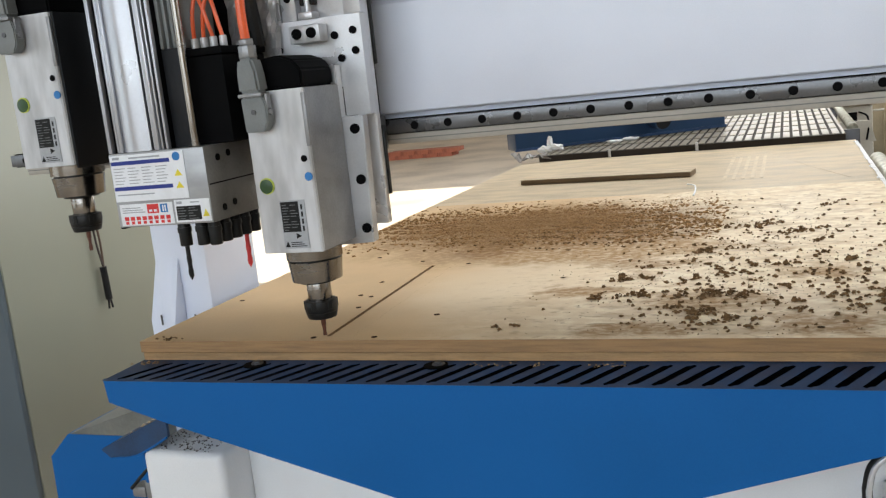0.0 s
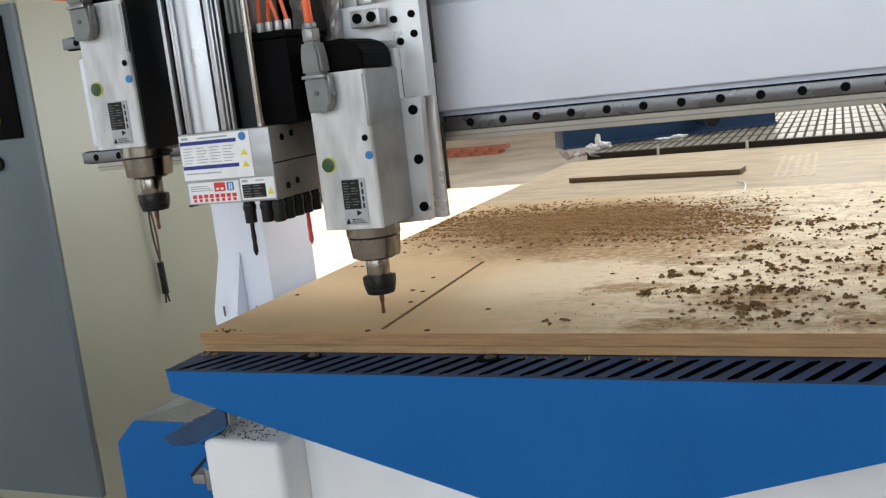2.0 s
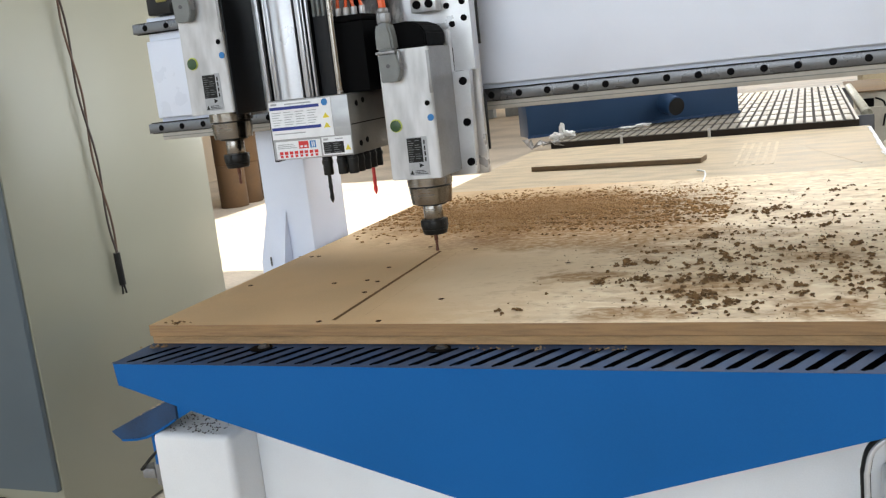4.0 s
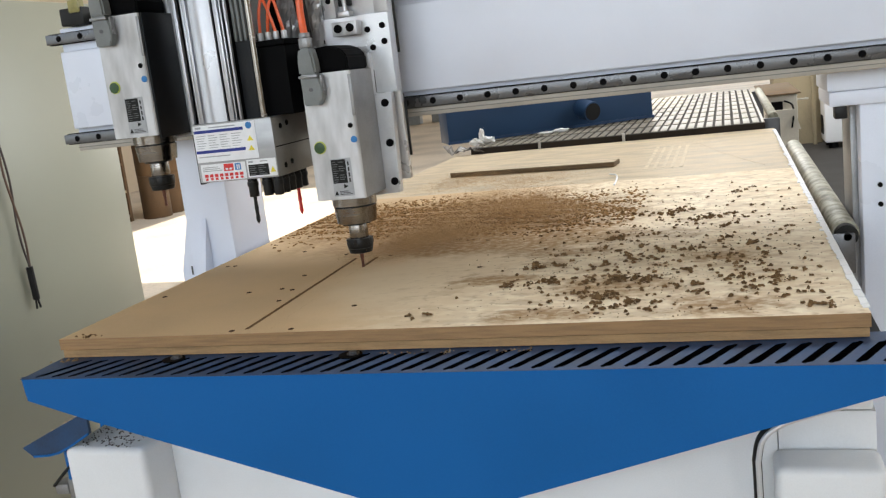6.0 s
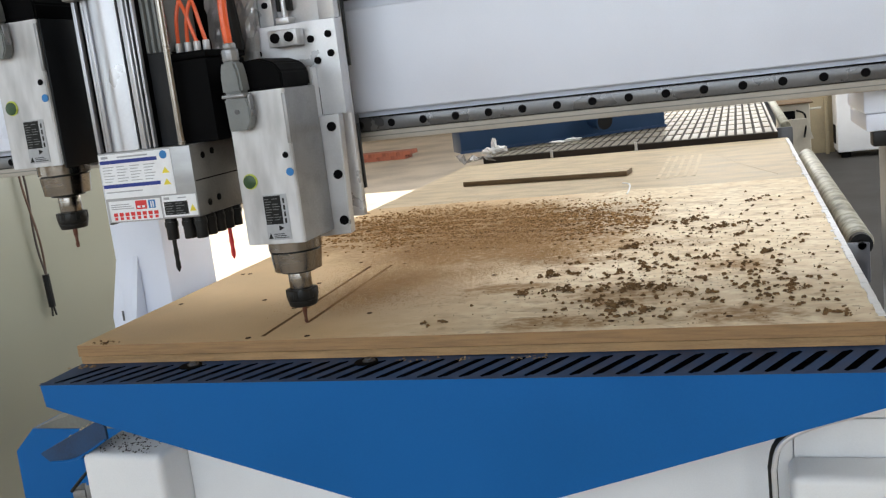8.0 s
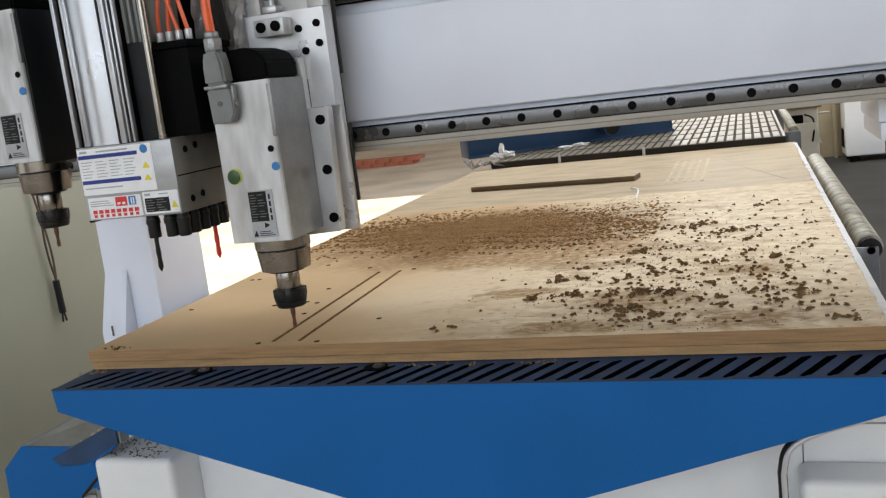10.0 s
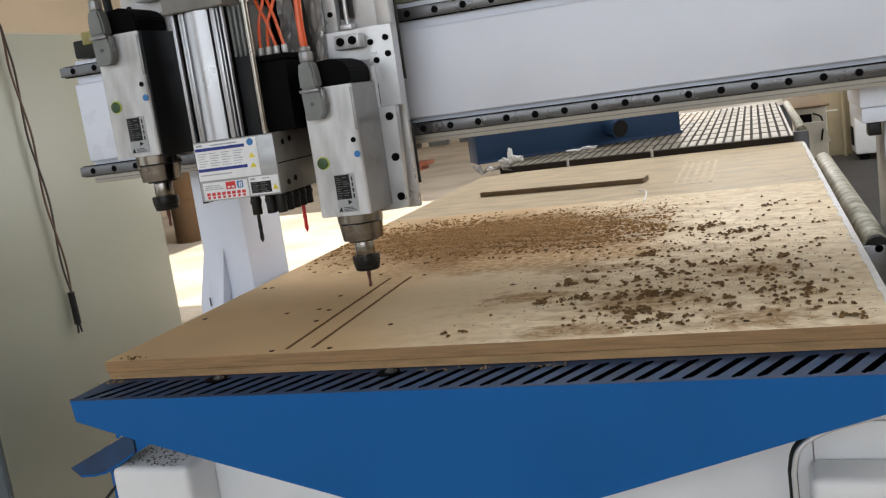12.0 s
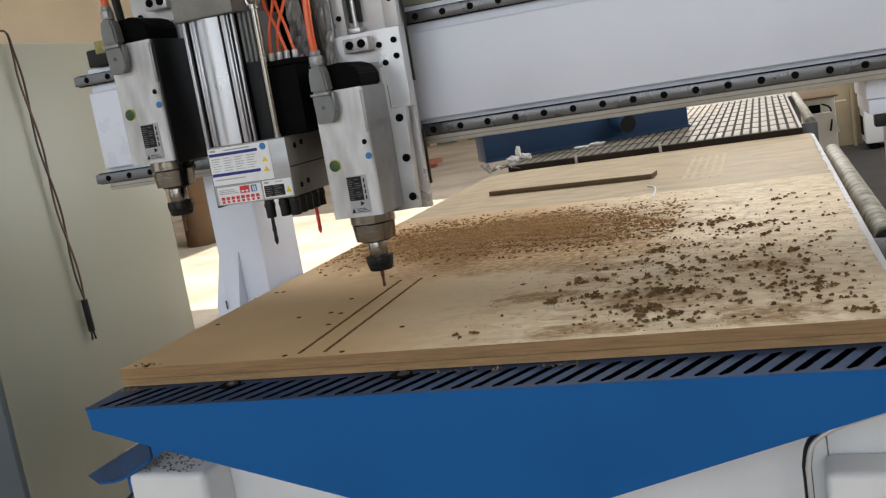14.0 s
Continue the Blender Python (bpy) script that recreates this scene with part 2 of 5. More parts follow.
BRICK = shader("red_brick", (0.38, 0.13, 0.08), 0.9, 0, 0.25, 8, 0.4, 60)
PHENOL = shader("grey_phenolic", (0.18, 0.155, 0.112), 0.42, 0, 0.3, 6, 0.1, 120)
PHENOL_EDGE = shader("dark_phenolic_edge", (0.034, 0.028, 0.024), 0.8, 0, 0.2, 6, spec=0.15)
ROLLER = shader("paint_flaked_steel", (0.46, 0.44, 0.35), 0.5, 0.1, 0.25, 26, 0.5, 70, rgb2=(0.10, 0.095, 0.058))
HOLE = shader("dark_bore_and_shade", (0.06, 0.036, 0.02), 0.95, 0, 0.3, 60, spec=0.03)
CLEAR_FILM = shader("dusty_clear_film", (0.36, 0.34, 0.32), 0.25, 0, 0.3, 30)
TRAY = shader("dusty_grey_sheet", (0.15, 0.152, 0.135), 0.5, 0, 0.2, 8, 0.1, 120)
OLIVE = shader("olive_clip", (0.26, 0.23, 0.075), 0.35, 0, 0.2, 40)
PAPER = shader("white_paper", (0.85, 0.85, 0.85), 0.8, 0, 0.03, 20)
WIRE = shader("dark_wire", (0.05, 0.035, 0.03), 0.5, 0, 0.2, 20)
WIRE2 = shader("rust_wire", (0.10, 0.055, 0.035), 0.5, 0, 0.2, 20)
GREYED = shader("dusty_off_white_paint", (0.50, 0.465, 0.39), 0.5, 0, 0.12, 5, 0.1, 100)
PINE = shader("pale_pallet_wood", (0.52, 0.42, 0.28), 0.8, 0, 0.2, 6, 0.3, 60)


# ---- mesh helpers ----
def bx(bm, x0, x1, y0, y1, z0, z1, bev=0.0, seg=2, m=None):
    t = Matrix.Translation(((x0 + x1) / 2, (y0 + y1) / 2, (z0 + z1) / 2)) @ Matrix.Diagonal((x1 - x0, y1 - y0, z1 - z0, 1))
    vs = bmesh.ops.create_cube(bm, size=1, matrix=(m or Matrix()) @ t)["verts"]
    if bev:
        es = list({e for v in vs for e in v.link_edges})
        bmesh.ops.bevel(bm, geom=es, offset=bev, segments=seg, affect="EDGES", profile=0.5, clamp_overlap=True)
    return bm


TURN_OF = {"z": Matrix(), "x": Matrix.Rotation(radians(90), 4, "Y"), "y": Matrix.Rotation(radians(-90), 4, "X")}


def cyl(bm, p, r, h, axis="z", seg=28, r2=None, bev=0.0):
    """A cylinder or cone that starts at p and runs h along the axis."""
    m = Matrix.Translation(p) @ TURN_OF[axis] @ Matrix.Translation((0, 0, h / 2))
    vs = bmesh.ops.create_cone(bm, cap_ends=True, segments=seg, radius1=r, radius2=r if r2 is None else r2, depth=h, matrix=m)["verts"]
    if bev:
        es = [e for e in {e for v in vs for e in v.link_edges} if any(len(f.verts) > 4 for f in e.link_faces)]
        bmesh.ops.bevel(bm, geom=es, offset=bev, segments=2, affect="EDGES", profile=0.5)
    return bm


def prism(bm, outline, a0, a1, axis="y"):
    """An outline in the plane across the axis, drawn out from a0 to a1. y: (x, z) points; x: (y, z); z: (x, y)."""
    def at(p, a):
        return {"y": (p[0], a, p[1]), "x": (a, p[0], p[1]), "z": (p[0], p[1], a)}[axis]
    lo = [bm.verts.new(at(p, a0)) for p in outline]
    hi = [bm.verts.new(at(p, a1)) for p in outline]
    bm.faces.new(lo)
    bm.faces.new(hi[::-1])
    k = len(outline)
    for i in range(k):
        bm.faces.new((lo[i], hi[i], hi[(i + 1) % k], lo[(i + 1) % k]))
    bmesh.ops.recalc_face_normals(bm, faces=bm.faces)
    return bm


def tube(bm, pts, r, seg=8, steps=8):
    """A round tube along a smooth line through the points."""
    ps = [Vector(p) for p in pts]
    line = []
    for i in range(len(ps) - 1):
        a, b, c, d = ps[max(i - 1, 0)], ps[i], ps[i + 1], ps[min(i + 2, len(ps) - 1)]
        for k in range(steps):
            t = k / steps
            line.append(0.5 * (2 * b + (c - a) * t + (2 * a - 5 * b + 4 * c - d) * t * t + (3 * b - a - 3 * c + d) * t ** 3))
    line.append(ps[-1])
    rings, side = [], None
    for i, p in enumerate(line):
        way = (line[min(i + 1, len(line) - 1)] - line[max(i - 1, 0)]).normalized()
        side = (side - way * side.dot(way)).normalized() if side else way.orthogonal().normalized()
        up = way.cross(side)
        rings.append([bm.verts.new(p + r * (math.cos(a) * side + math.sin(a) * up)) for a in [2 * math.pi * k / seg for k in range(seg)]])
    for a, b in zip(rings, rings[1:]):
        for k in range(seg):
            bm.faces.new((a[k], a[(k + 1) % seg], b[(k + 1) % seg], b[k]))
    bm.faces.new(rings[0][::-1])
    bm.faces.new(rings[-1])
    return bm


def mesh_of(name, bm, material, smooth=True):
    me = bpy.data.meshes.new(name)
    bm.to_mesh(me)
    bm.free()
    for mt in (material if isinstance(material, (list, tuple)) else [material]):
        me.materials.append(mt)
    if smooth:
        me.shade_smooth()
        me.set_sharp_from_angle(angle=radians(32))
    return me


def part(name, bm, material, parent, label="", smooth=True):
    ob = new(name, mesh_of(name, bm, material, smooth))
    ob.parent = parent
    return tagged(ob, label)


def thing(name, label, category, at=(0, 0, 0), group="", kind=""):
    ob = new(name)
    ob.empty_display_size = 0.05
    ob.matrix_world = pose(*at)
    return tagged(ob, label, category, group, kind)


def solid(name, bm, material, label, category, group="", kind="", smooth=True):
    return tagged(new(name, mesh_of(name, bm, material, smooth)), label, category, group, kind)


B = bmesh.new

# ---- hall ----
FX0, FX1, FY0, FY1, HZ = -7.0, 7.0, -7.0, 34.0, 6.0
solid("floor", bx(B(), FX0 - 0.3, FX1 + 0.3, FY0 - 0.3, FY1 + 0.3, -0.2, 0), CONCRETE, "dusty tan concrete floor of a workshop hall", "floor", kind="structure")


# dark sheet added over the floor to darken it right of the bed
solid("floor_dark_sheet", bx(B(), 1.25, FX1, 2.4, 12.0, 0.0002, 0.004), FLOOR_DARK, "thin dark sheet added over the floor right of the bed", "floor", kind="structure")


def wall_with_opening(name, axis, at, thick, a0, a1, o0, o1, z0, z1):
    """A wall across the axis with one opening from o0 to o1 and z0 to z1."""
    bm = B()
    for p0, p1, q0, q1 in ((a0, o0, 0, HZ), (o1, a1, 0, HZ), (o0, o1, 0, z0), (o0, o1, z1, HZ)):
        if p1 - p0 < 0.01 or q1 - q0 < 0.01:
            continue
        if axis == "x":
            bx(bm, at, at + thick, p0, p1, q0, q1)
        else:
            bx(bm, p0, p1, at, at + thick, q0, q1)
    return solid(name, bm, WALL, "plain tan plastered hall wall with a large opening", "wall", kind="structure", smooth=False)


wall_with_opening("wall_west", "x", FX0 - 0.25, 0.25, FY0, FY1, -6.8, -1.2, 0.2, 4.6)
wall_with_opening("wall_east", "x", FX1, 0.25, FY0, FY1, 0.2, 12.2, 1.6, 4.4)
wall_with_opening("wall_south", "y", FY0 - 0.25, 0.25, FX0 - 0.25, FX1 + 0.25, -3.2, 4.4, 1.4, 4.6)
wall_with_opening("wall_north", "y", FY1, 0.25, FX0 - 0.25, FX1 + 0.25, -3.8, 5.8, 1.7, 5.5)
# the roof bay that lets the sun on to the floor behind the machine
bm = B()
for x0, x1, y0, y1 in ((FX0 - 0.3, RX0, FY0 - 0.3, FY1 + 0.3), (RX1, FX1 + 0.3, FY0 - 0.3, FY1 + 0.3), (RX0, RX1, FY0 - 0.3, RY0), (RX0, RX1, RY1, FY1 + 0.3)):
    bx(bm, x0, x1, y0, y1, HZ, HZ + 0.12)
solid("ceiling", bm, ROOF, "grey sheet roof of the hall with one open bay", "ceiling", kind="structure", smooth=False)

# ---- the machine's bed ----
TOP = 0.85
bed = thing("router_bed", "blue and white steel bed of a woodworking router", "machine bed")
part("front_plate", prism(B(), [(-0.0002, 0.8138), (1.345, 0.8138), (1.345, 0.779), (1.30, 0.772), (0.72, 0.593), (0.66, 0.593), (0.112, 0.744), (0.004, 0.777)], -0.104, -0.098), BLUE, bed, "bright blue painted V-shaped front sheet")
part("front_backing", prism(B(), [(0.112, 0.75), (1.16, 0.75), (1.14, 0.722), (0.72, 0.60), (0.66, 0.60)], -0.098, -0.004), BLUE, bed)

# slotted ledge in front of the board
SLOTS, PITCH, LEAN_X = 41, 0.0321, 0.044
bm = B()
Z0, Z1 = 0.8140, 0.8145
bx(bm, -0.003, 1.345, -0.104, -0.096, Z0, Z1)
bx(bm, -0.003, 1.345, -0.008, 0.030, Z0, Z1)
bar = 0.0178
for i in range(SLOTS + 1):
    x0 = 0.0215 - PITCH + i * PITCH + 0.0082
    x1 = x0 + bar
    # each bar's flanks draw in to full width at the ends, so that the slots end round
    prism(bm, [(x0 - 0.006, -0.096), (x1 + 0.006, -0.096), (x1 + 0.0035, -0.0925), (x1 + LEAN_X * 0.068, -0.090), (x1 + LEAN_X * 0.932, -0.014), (x1 + LEAN_X + 0.0035, -0.0115), (x1 + LEAN_X + 0.006, -0.008),
               (x0 + LEAN_X - 0.006, -0.008), (x0 + LEAN_X - 0.0035, -0.0115), (x0 + LEAN_X * 0.932, -0.014), (x0 + LEAN_X * 0.068, -0.090), (x0 - 0.0035, -0.0925)], Z0, Z1, "z")
prism(bm, [(-0.003, -0.096), (0.0000, -0.096), (0.044, -0.008), (-0.003, -0.008)], Z0, Z1, "z")
part("slotted_ledge", bm, BLUE_TOP, bed, "blue ledge with slanting slots, coloured as shaded", smooth=False)
# black sheets added under the ledge so that its slots read dark
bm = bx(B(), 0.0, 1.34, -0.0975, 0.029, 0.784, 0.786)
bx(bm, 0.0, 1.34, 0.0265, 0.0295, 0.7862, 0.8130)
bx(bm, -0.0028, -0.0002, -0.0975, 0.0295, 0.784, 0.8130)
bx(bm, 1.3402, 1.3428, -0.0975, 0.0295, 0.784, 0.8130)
part("slot_dark_backing", bm, BLACK, bed)
part("bed_frame", bx(B(), 0.0, 1.305, 0.031, 2.62, 0.70, 0.8135, 0.004), WHITE_LOW, bed)
part("body", bx(B(), 0.1645, 1.177, 0.03, 2.60, 0.06, 0.70, 0.004), WHITE_LOW, bed, "white painted steel body")
for x0, x1, z1 in ((0.003, 0.164, 0.668), (1.1785, 1.312, 0.646)):
    part("corner_box", bx(B(), x0 if x0 < 1 else 1.1685, x1, -0.048, 0.0295 if x0 > 1 else 2.5, 0.0, z1, 0.013, 4), WHITE_LOW, bed, "white corner leg box with rounded edges")
part("corner_post", bx(B(), 0.02, 0.30, 0.06, 2.5, 0.668, 0.72), WHITE_LOW, bed)
part("corner_post", bx(B(), 1.178, 1.308, 0.031, 2.5, 0.0, 0.699), WHITE_LOW, bed)
SEAL = [(1.146, -0.052, 0.30), (1.146, -0.052, 0.62), (1.147, -0.052, 0.668), (1.158, -0.052, 0.700), (1.193, -0.052, 0.722), (1.26, -0.05, 0.742)]
seal = part("edge_seal", tube(B(), SEAL, 0.0066, 12, 8), RUBBER, bed, "dark rubber seal bent round the frame's corner")
part("seal_strip", tube(B(), [(x + 0.0015, y - 0.0052, z - 0.001) for x, y, z in SEAL], 0.0038, 12, 8), STEEL, seal, "bright strip along the seal")
# folded bracket and its wiring at the front corner
bm = B()
prism(bm, [(-0.086, 0.662), (0.046, 0.722), (0.058, 0.717), (0.058, 0.692), (-0.012, 0.655), (-0.068, 0.648)], -0.04, -0.034)
prism(bm, [(-0.086, 0.662), (0.046, 0.722), (0.046, 0.726), (-0.088, 0.665)], -0.04, 0.05)
rim = B()
tube(rim, [(-0.066, -0.0415, 0.6495), (-0.012, -0.0415, 0.6565), (0.056, -0.0415, 0.692)], 0.0022, 6, 3)
part("bracket_rim", rim, BLUE, bed)
part("bracket_post", bx(B(), -0.010, 0.004, -0.033, -0.015, 0.602, 0.656, 0.002), BLUE, bed)
part("folded_bracket", bm, DARK_BLUE, bed, "dark blue folded sheet bracket with chips on it")
bm = B()
bx(bm, -0.046, -0.018, -0.03, 0.0, 0.572, 0.592, 0.003)
bx(bm, -0.018, 0.002, -0.028, -0.004, 0.560, 0.604, 0.002)
part("limit_switch", bm, ALU_DULL_SHADE, bed, "small grey limit switch")
part("switch_cable", tube(B(), [(-0.044, -0.032, 0.590), (-0.02, -0.034, 0.612), (0.002, -0.03, 0.635), (-0.002, -0.03, 0.655), (0.0, -0.01, 0.66)], 0.003), RUBBER, bed)
# dark strip added where the gap beside the board lies in shade
part("side_gap_shade", bx(B(), 1.306, 1.345, 0.0, 2.5, 0.735, 0.750, 0.002), RUBBER, bed, "dark strip in place of the shaded gap beside the board")

for x in (0.236, 0.553):
    bm = B()
    cyl(bm, (x, -0.019, 0.8149), 0.019, 0.0016, seg=20)
    part("bolt_recess", bm, BLACK, bed)
    bm = B()
    cyl(bm, (x + 0.004, -0.017, 0.8165), 0.0070, 0.005, seg=6, bev=0.001)
    cyl(bm, (x + 0.004, -0.017, 0.8166), 0.010, 0.0015, seg=16)
    part("clamp_bolt", bm, RAIL, bed)

# roller along the side
roll = thing("side_roller", "paint-flaked steel loading roller beside the board", "roller")
part("tube", cyl(B(), (1.346, 0.69, 0.815), 0.0265, 1.52, "y", 28, bev=0.003), ROLLER, roll)
for y in (0.665, 2.212):
    bm = B()
    cyl(bm, (1.346, y, 0.815), 0.022, 0.024, "y", 20)
    cyl(bm, (1.346, y - 0.012, 0.815), 0.008, 0.05, "y", 12)
    part("bearing_cap", bm, RUBBER, roll)
    part("bracket", bx(B(), 1.306, 1.360, y - 0.012, y - 0.006, 0.74, 0.822, 0.002), RAIL_STEEL, roll)

# ---- spoilboard with its cut lines ----
board = thing("spoilboard", "worn tan MDF spoilboard with two cut lines", "board")
GA, GB, GW, GY0, GY1, GD, SLANT = 0.354, 0.403, 0.0076, 0.024, 0.552, 0.008, -0.0215
bm = B()
def cut_x(x, y):
    """x along a cut line that starts at x; the board's own edges stay square."""
    return x + (SLANT * (y - GY0) if 0.01 < x < 1.29 else 0)


XS = [0.0, GA - GW / 2, GA + GW / 2, GB - GW / 2, GB + GW / 2, 1.302]
for i in range(5):
    for y0, y1 in (((0, GY0), (GY1, 1.45)) if i in (1, 3) else ((0, 1.45),)):
        prism(bm, [(cut_x(XS[i], y0), y0), (cut_x(XS[i + 1], y0), y0), (cut_x(XS[i + 1], y1), y1), (cut_x(XS[i], y1), y1)], TOP - GD, TOP, "z")
bm.normal_update()
for f in bm.faces:
    f.material_index = 0 if f.normal.z > 0.5 else (1 if abs(f.normal.y) > 0.5 and f.calc_center_median().y < 0.001 else 2)
bmesh.ops.remove_doubles(bm, verts=list(bm.verts), dist=0.00001)
part("top_sheet", bm, [MDF_TOP, MDF_EDGE, GROOVE], board, smooth=False)
bm = B()
bx(bm, 0.0, 1.302, 0.0, 1.45, TOP - 0.0195, TOP - GD)
for f in bm.faces:
    f.material_index = 1 if f.normal.z > 0.5 else 0
part("top_sheet_core", bm, [MDF_EDGE, GROOVE], board, smooth=False)
bm = B()
bx(bm, 0.0, 1.302, 1.453, 2.6, TOP - 0.019, TOP - 0.0005)
part("rear_sheet", bm, REAR, board, smooth=False)
part("sheet_joint", bx(B(), 0.005, 1.297, 0.0060, 2.59, TOP - 0.0210, TOP - 0.0196), HOLE, board, smooth=False)
# dark strip that draws the contact shade along the board's underside
part("bottom_shade", bx(B(), 0.005, 1.297, 0.0060, 2.59, 0.8148, 0.8157), HOLE, board, smooth=False)
part("lower_sheet", bx(B(), 0.002, 1.300, 0.003, 2.6, 0.8158, TOP - 0.0211, 0.0006), MDF_LOW, board, "darker lower MDF layer", smooth=False)
HOLES = [(0.331, 0.016), (0.439, 0.017), (0.224, 0.280), (0.314, 0.286), (0.285, 0.406), (0.287, 0.298), (0.325, 0.205), (0.498, 0.148), (0.033, 0.539), (0.051, 0.540), (0.036, 0.277), (0.051, 0.013), (0.66, 0.40), (0.93, 0.045), (1.10, 0.05), (1.10, 0.405), (0.42, 0.56), (0.30, 0.60), (0.17, 0.66)]
hole = mesh_of("screw_hole", cyl(B(), (0, 0, 0), 0.0050, 0.0009, seg=14), HOLE)
for x, y in HOLES:
    o = new("screw_hole", hole)
    o.parent, o.location = board, (x, y, TOP - 0.0002)
# the strip of wood that the cutter sinks into dust, piece by piece
PIECES, STRIPS = 28, []
step = (GY1 - GY0) / PIECES
for i in range(PIECES):
    y0, y1 = GY0 + i * step, GY0 + (i + 1) * step
    bm = B()
    prism(bm, [(cut_x(GB - GW / 2, y0), y0), (cut_x(GB + GW / 2, y0), y0), (cut_x(GB + GW / 2, y1), y1), (cut_x(GB - GW / 2, y1), y1)], TOP - 0.0078, TOP - 0.0001, "z")
    bm.normal_update()
    for f in bm.faces:
        f.material_index = 0 if f.normal.z > 0.5 else 1
    STRIPS.append((part("uncut_strip", bm, [MDF_TOP, GROOVE], board, smooth=False), (y0 + y1) / 2))
for i in range(5):
    x = 0.872 + 0.027 * i
    part("chalk_mark", bx(B(), x, x + 0.011, 1.66, 2.27 - 0.02 * (i % 2), TOP - 0.0004, TOP + 0.0003), CHALK, board)
part("pale_scratch", tube(B(), [(1.000, 2.34, TOP - 0.0027), (1.06, 2.14, TOP - 0.0027), (1.116, 1.90, TOP - 0.0027), (1.225, 1.56, TOP - 0.0022)], 0.0027, 12, 6), CHALK, board)
# torn white tape along the right edge
bm = B()
rnd = random.Random(4)
y = 0.025
while y < 2.52:
    w = rnd.uniform(0.010, 0.030)
    d = rnd.uniform(0.0, 0.005) * (1.6 if rnd.random() < 0.2 else 0.7)
    bx(bm, 1.2955 - d, 1.3045, y, y + w * 0.97, TOP, TOP + 0.0012 + rnd.uniform(0, 0.0012))
    y += w
part("edge_tape", bm, PAPER, board, "torn white tape along the board's edge", smooth=False)
bm = bx(B(), -0.29, 0.29, -0.045, 0.045, 0, 0.017, 0.002, 2)
# all but the strip's top is dark brown, shade put into the colour
for f in bm.faces:
    f.material_index = 0 if f.normal.z > 0.5 else 1
bmesh.ops.transform(bm, matrix=pose(0.485, 1.855, TOP + 0.0005, 0, 0, -6), verts=list(bm.verts))
solid("wood_sliver", tube(B(), [(0.775, 1.60, TOP + 0.002), (0.800, 1.55, TOP + 0.004), (0.812, 1.45, TOP + 0.005), (0.814, 1.36, TOP + 0.002)], 0.0025, 6, 6), PAPER, "curled pale wood sliver lying on the board", "sliver")
solid("loose_strip", bm, [PLANK, STRIP_EDGE], "loose wooden strip lying on the board, sides coloured as shaded", "wood strip")

# grid bed behind the board
grid_bed = thing("grid_bed", "grey gridded vacuum bed with a dark edge", "vacuum bed")
bm = B()
bx(bm, 0.07, 1.268, 2.60, 4.95, 0.80, 0.874)
part("base_slab", bm, PHENOL_EDGE, grid_bed, "dark edge of the gridded bed", smooth=False)
GX, GYN = 33, 9
px, py = (1.254 - 0.07) / GX, (4.95 - 2.60) / GYN
cell = mesh_of("grid_pad", bx(B(), -px / 2 + 0.0058, px / 2 - 0.0058, -py / 2 + 0.019, py / 2 - 0.019, 0, 0.0022), PHENOL, False)
part("plain_border", bx(B(), 1.258, 1.268, 2.60, 4.95, 0.8742, 0.8765), PHENOL, grid_bed, smooth=False)
for j in range(GYN):
    for i in range(GX):
        o = new("grid_pad", cell)
        o.parent, o.location = grid_bed, (0.07 + (i + 0.5) * px, 2.60 + (j + 0.5) * py, 0.8741)
for x in (0.37, 0.72):
    part("stop_pin", cyl(B(), (x, 2.593, 0.85), 0.006, 0.034, seg=12), ALU, grid_bed)

hood = thing("blue_cover", "blue sheet steel cover lying across the gridded bed", "cover")
SLATE = shader("slate_blue_paint", (0.022, 0.055, 0.12), 0.5, 0, 0.12, 4, 0.1, 200, spec=0.25)
hood.matrix_world = pose(-0.10, 2.86, 0.8775, 0, 0, 29.6)
part("panel", bx(B(), 0, 1.02, 0, 0.16, 0, 0.26, 0.006), SLATE, hood)
part("edge_fold", bx(B(), -0.004, 1.024, -0.004, 0.0, 0.0, 0.012), BLUE_TOP, hood)
turned = pose(0.665, -0.002, 0.085, 10, 0, 10)
pm = cyl(B(), (0, -0.085, 0), 0.046, 0.105, "y", 32)
bmesh.ops.transform(pm, matrix=turned, verts=list(pm.verts))
stub = part("pipe_stub", pm, SLATE, hood, "short round blue pipe stub")
pm = cyl(B(), (0, -0.0865, 0), 0.040, 0.001, "y", 32)
bmesh.ops.transform(pm, matrix=turned, verts=list(pm.verts))
part("pipe_mouth", pm, RUBBER, stub)


def crumpled(name, at, w, seed, material, label, category):
    """A scrap of crumpled sheet: a small bent grid, thickened."""
    r = random.Random(seed)
    bm = B()
    k = 7
    vs = [[bm.verts.new((w * (i / (k - 1) - 0.5) * r.uniform(0.8, 1.1), w * 0.5 * (j / (k - 1) - 0.5) * r.uniform(0.7, 1.2), w * 0.28 * abs(math.sin(i * 1.3 + seed)) * r.uniform(0.3, 1.0) + 0.002)) for j in range(k)] for i in range(k)]
    for i in range(k - 1):
        for j in range(k - 1):
            if (i * 7 + j * 3 + seed) % 11:
                bm.faces.new((vs[i][j], vs[i + 1][j], vs[i + 1][j + 1], vs[i][j + 1]))
    bmesh.ops.solidify(bm, geom=list(bm.faces), thickness=0.0012)
    bmesh.ops.transform(bm, matrix=Matrix.Translation(at), verts=list(bm.verts))
    return solid(name, bm, material, label, category)


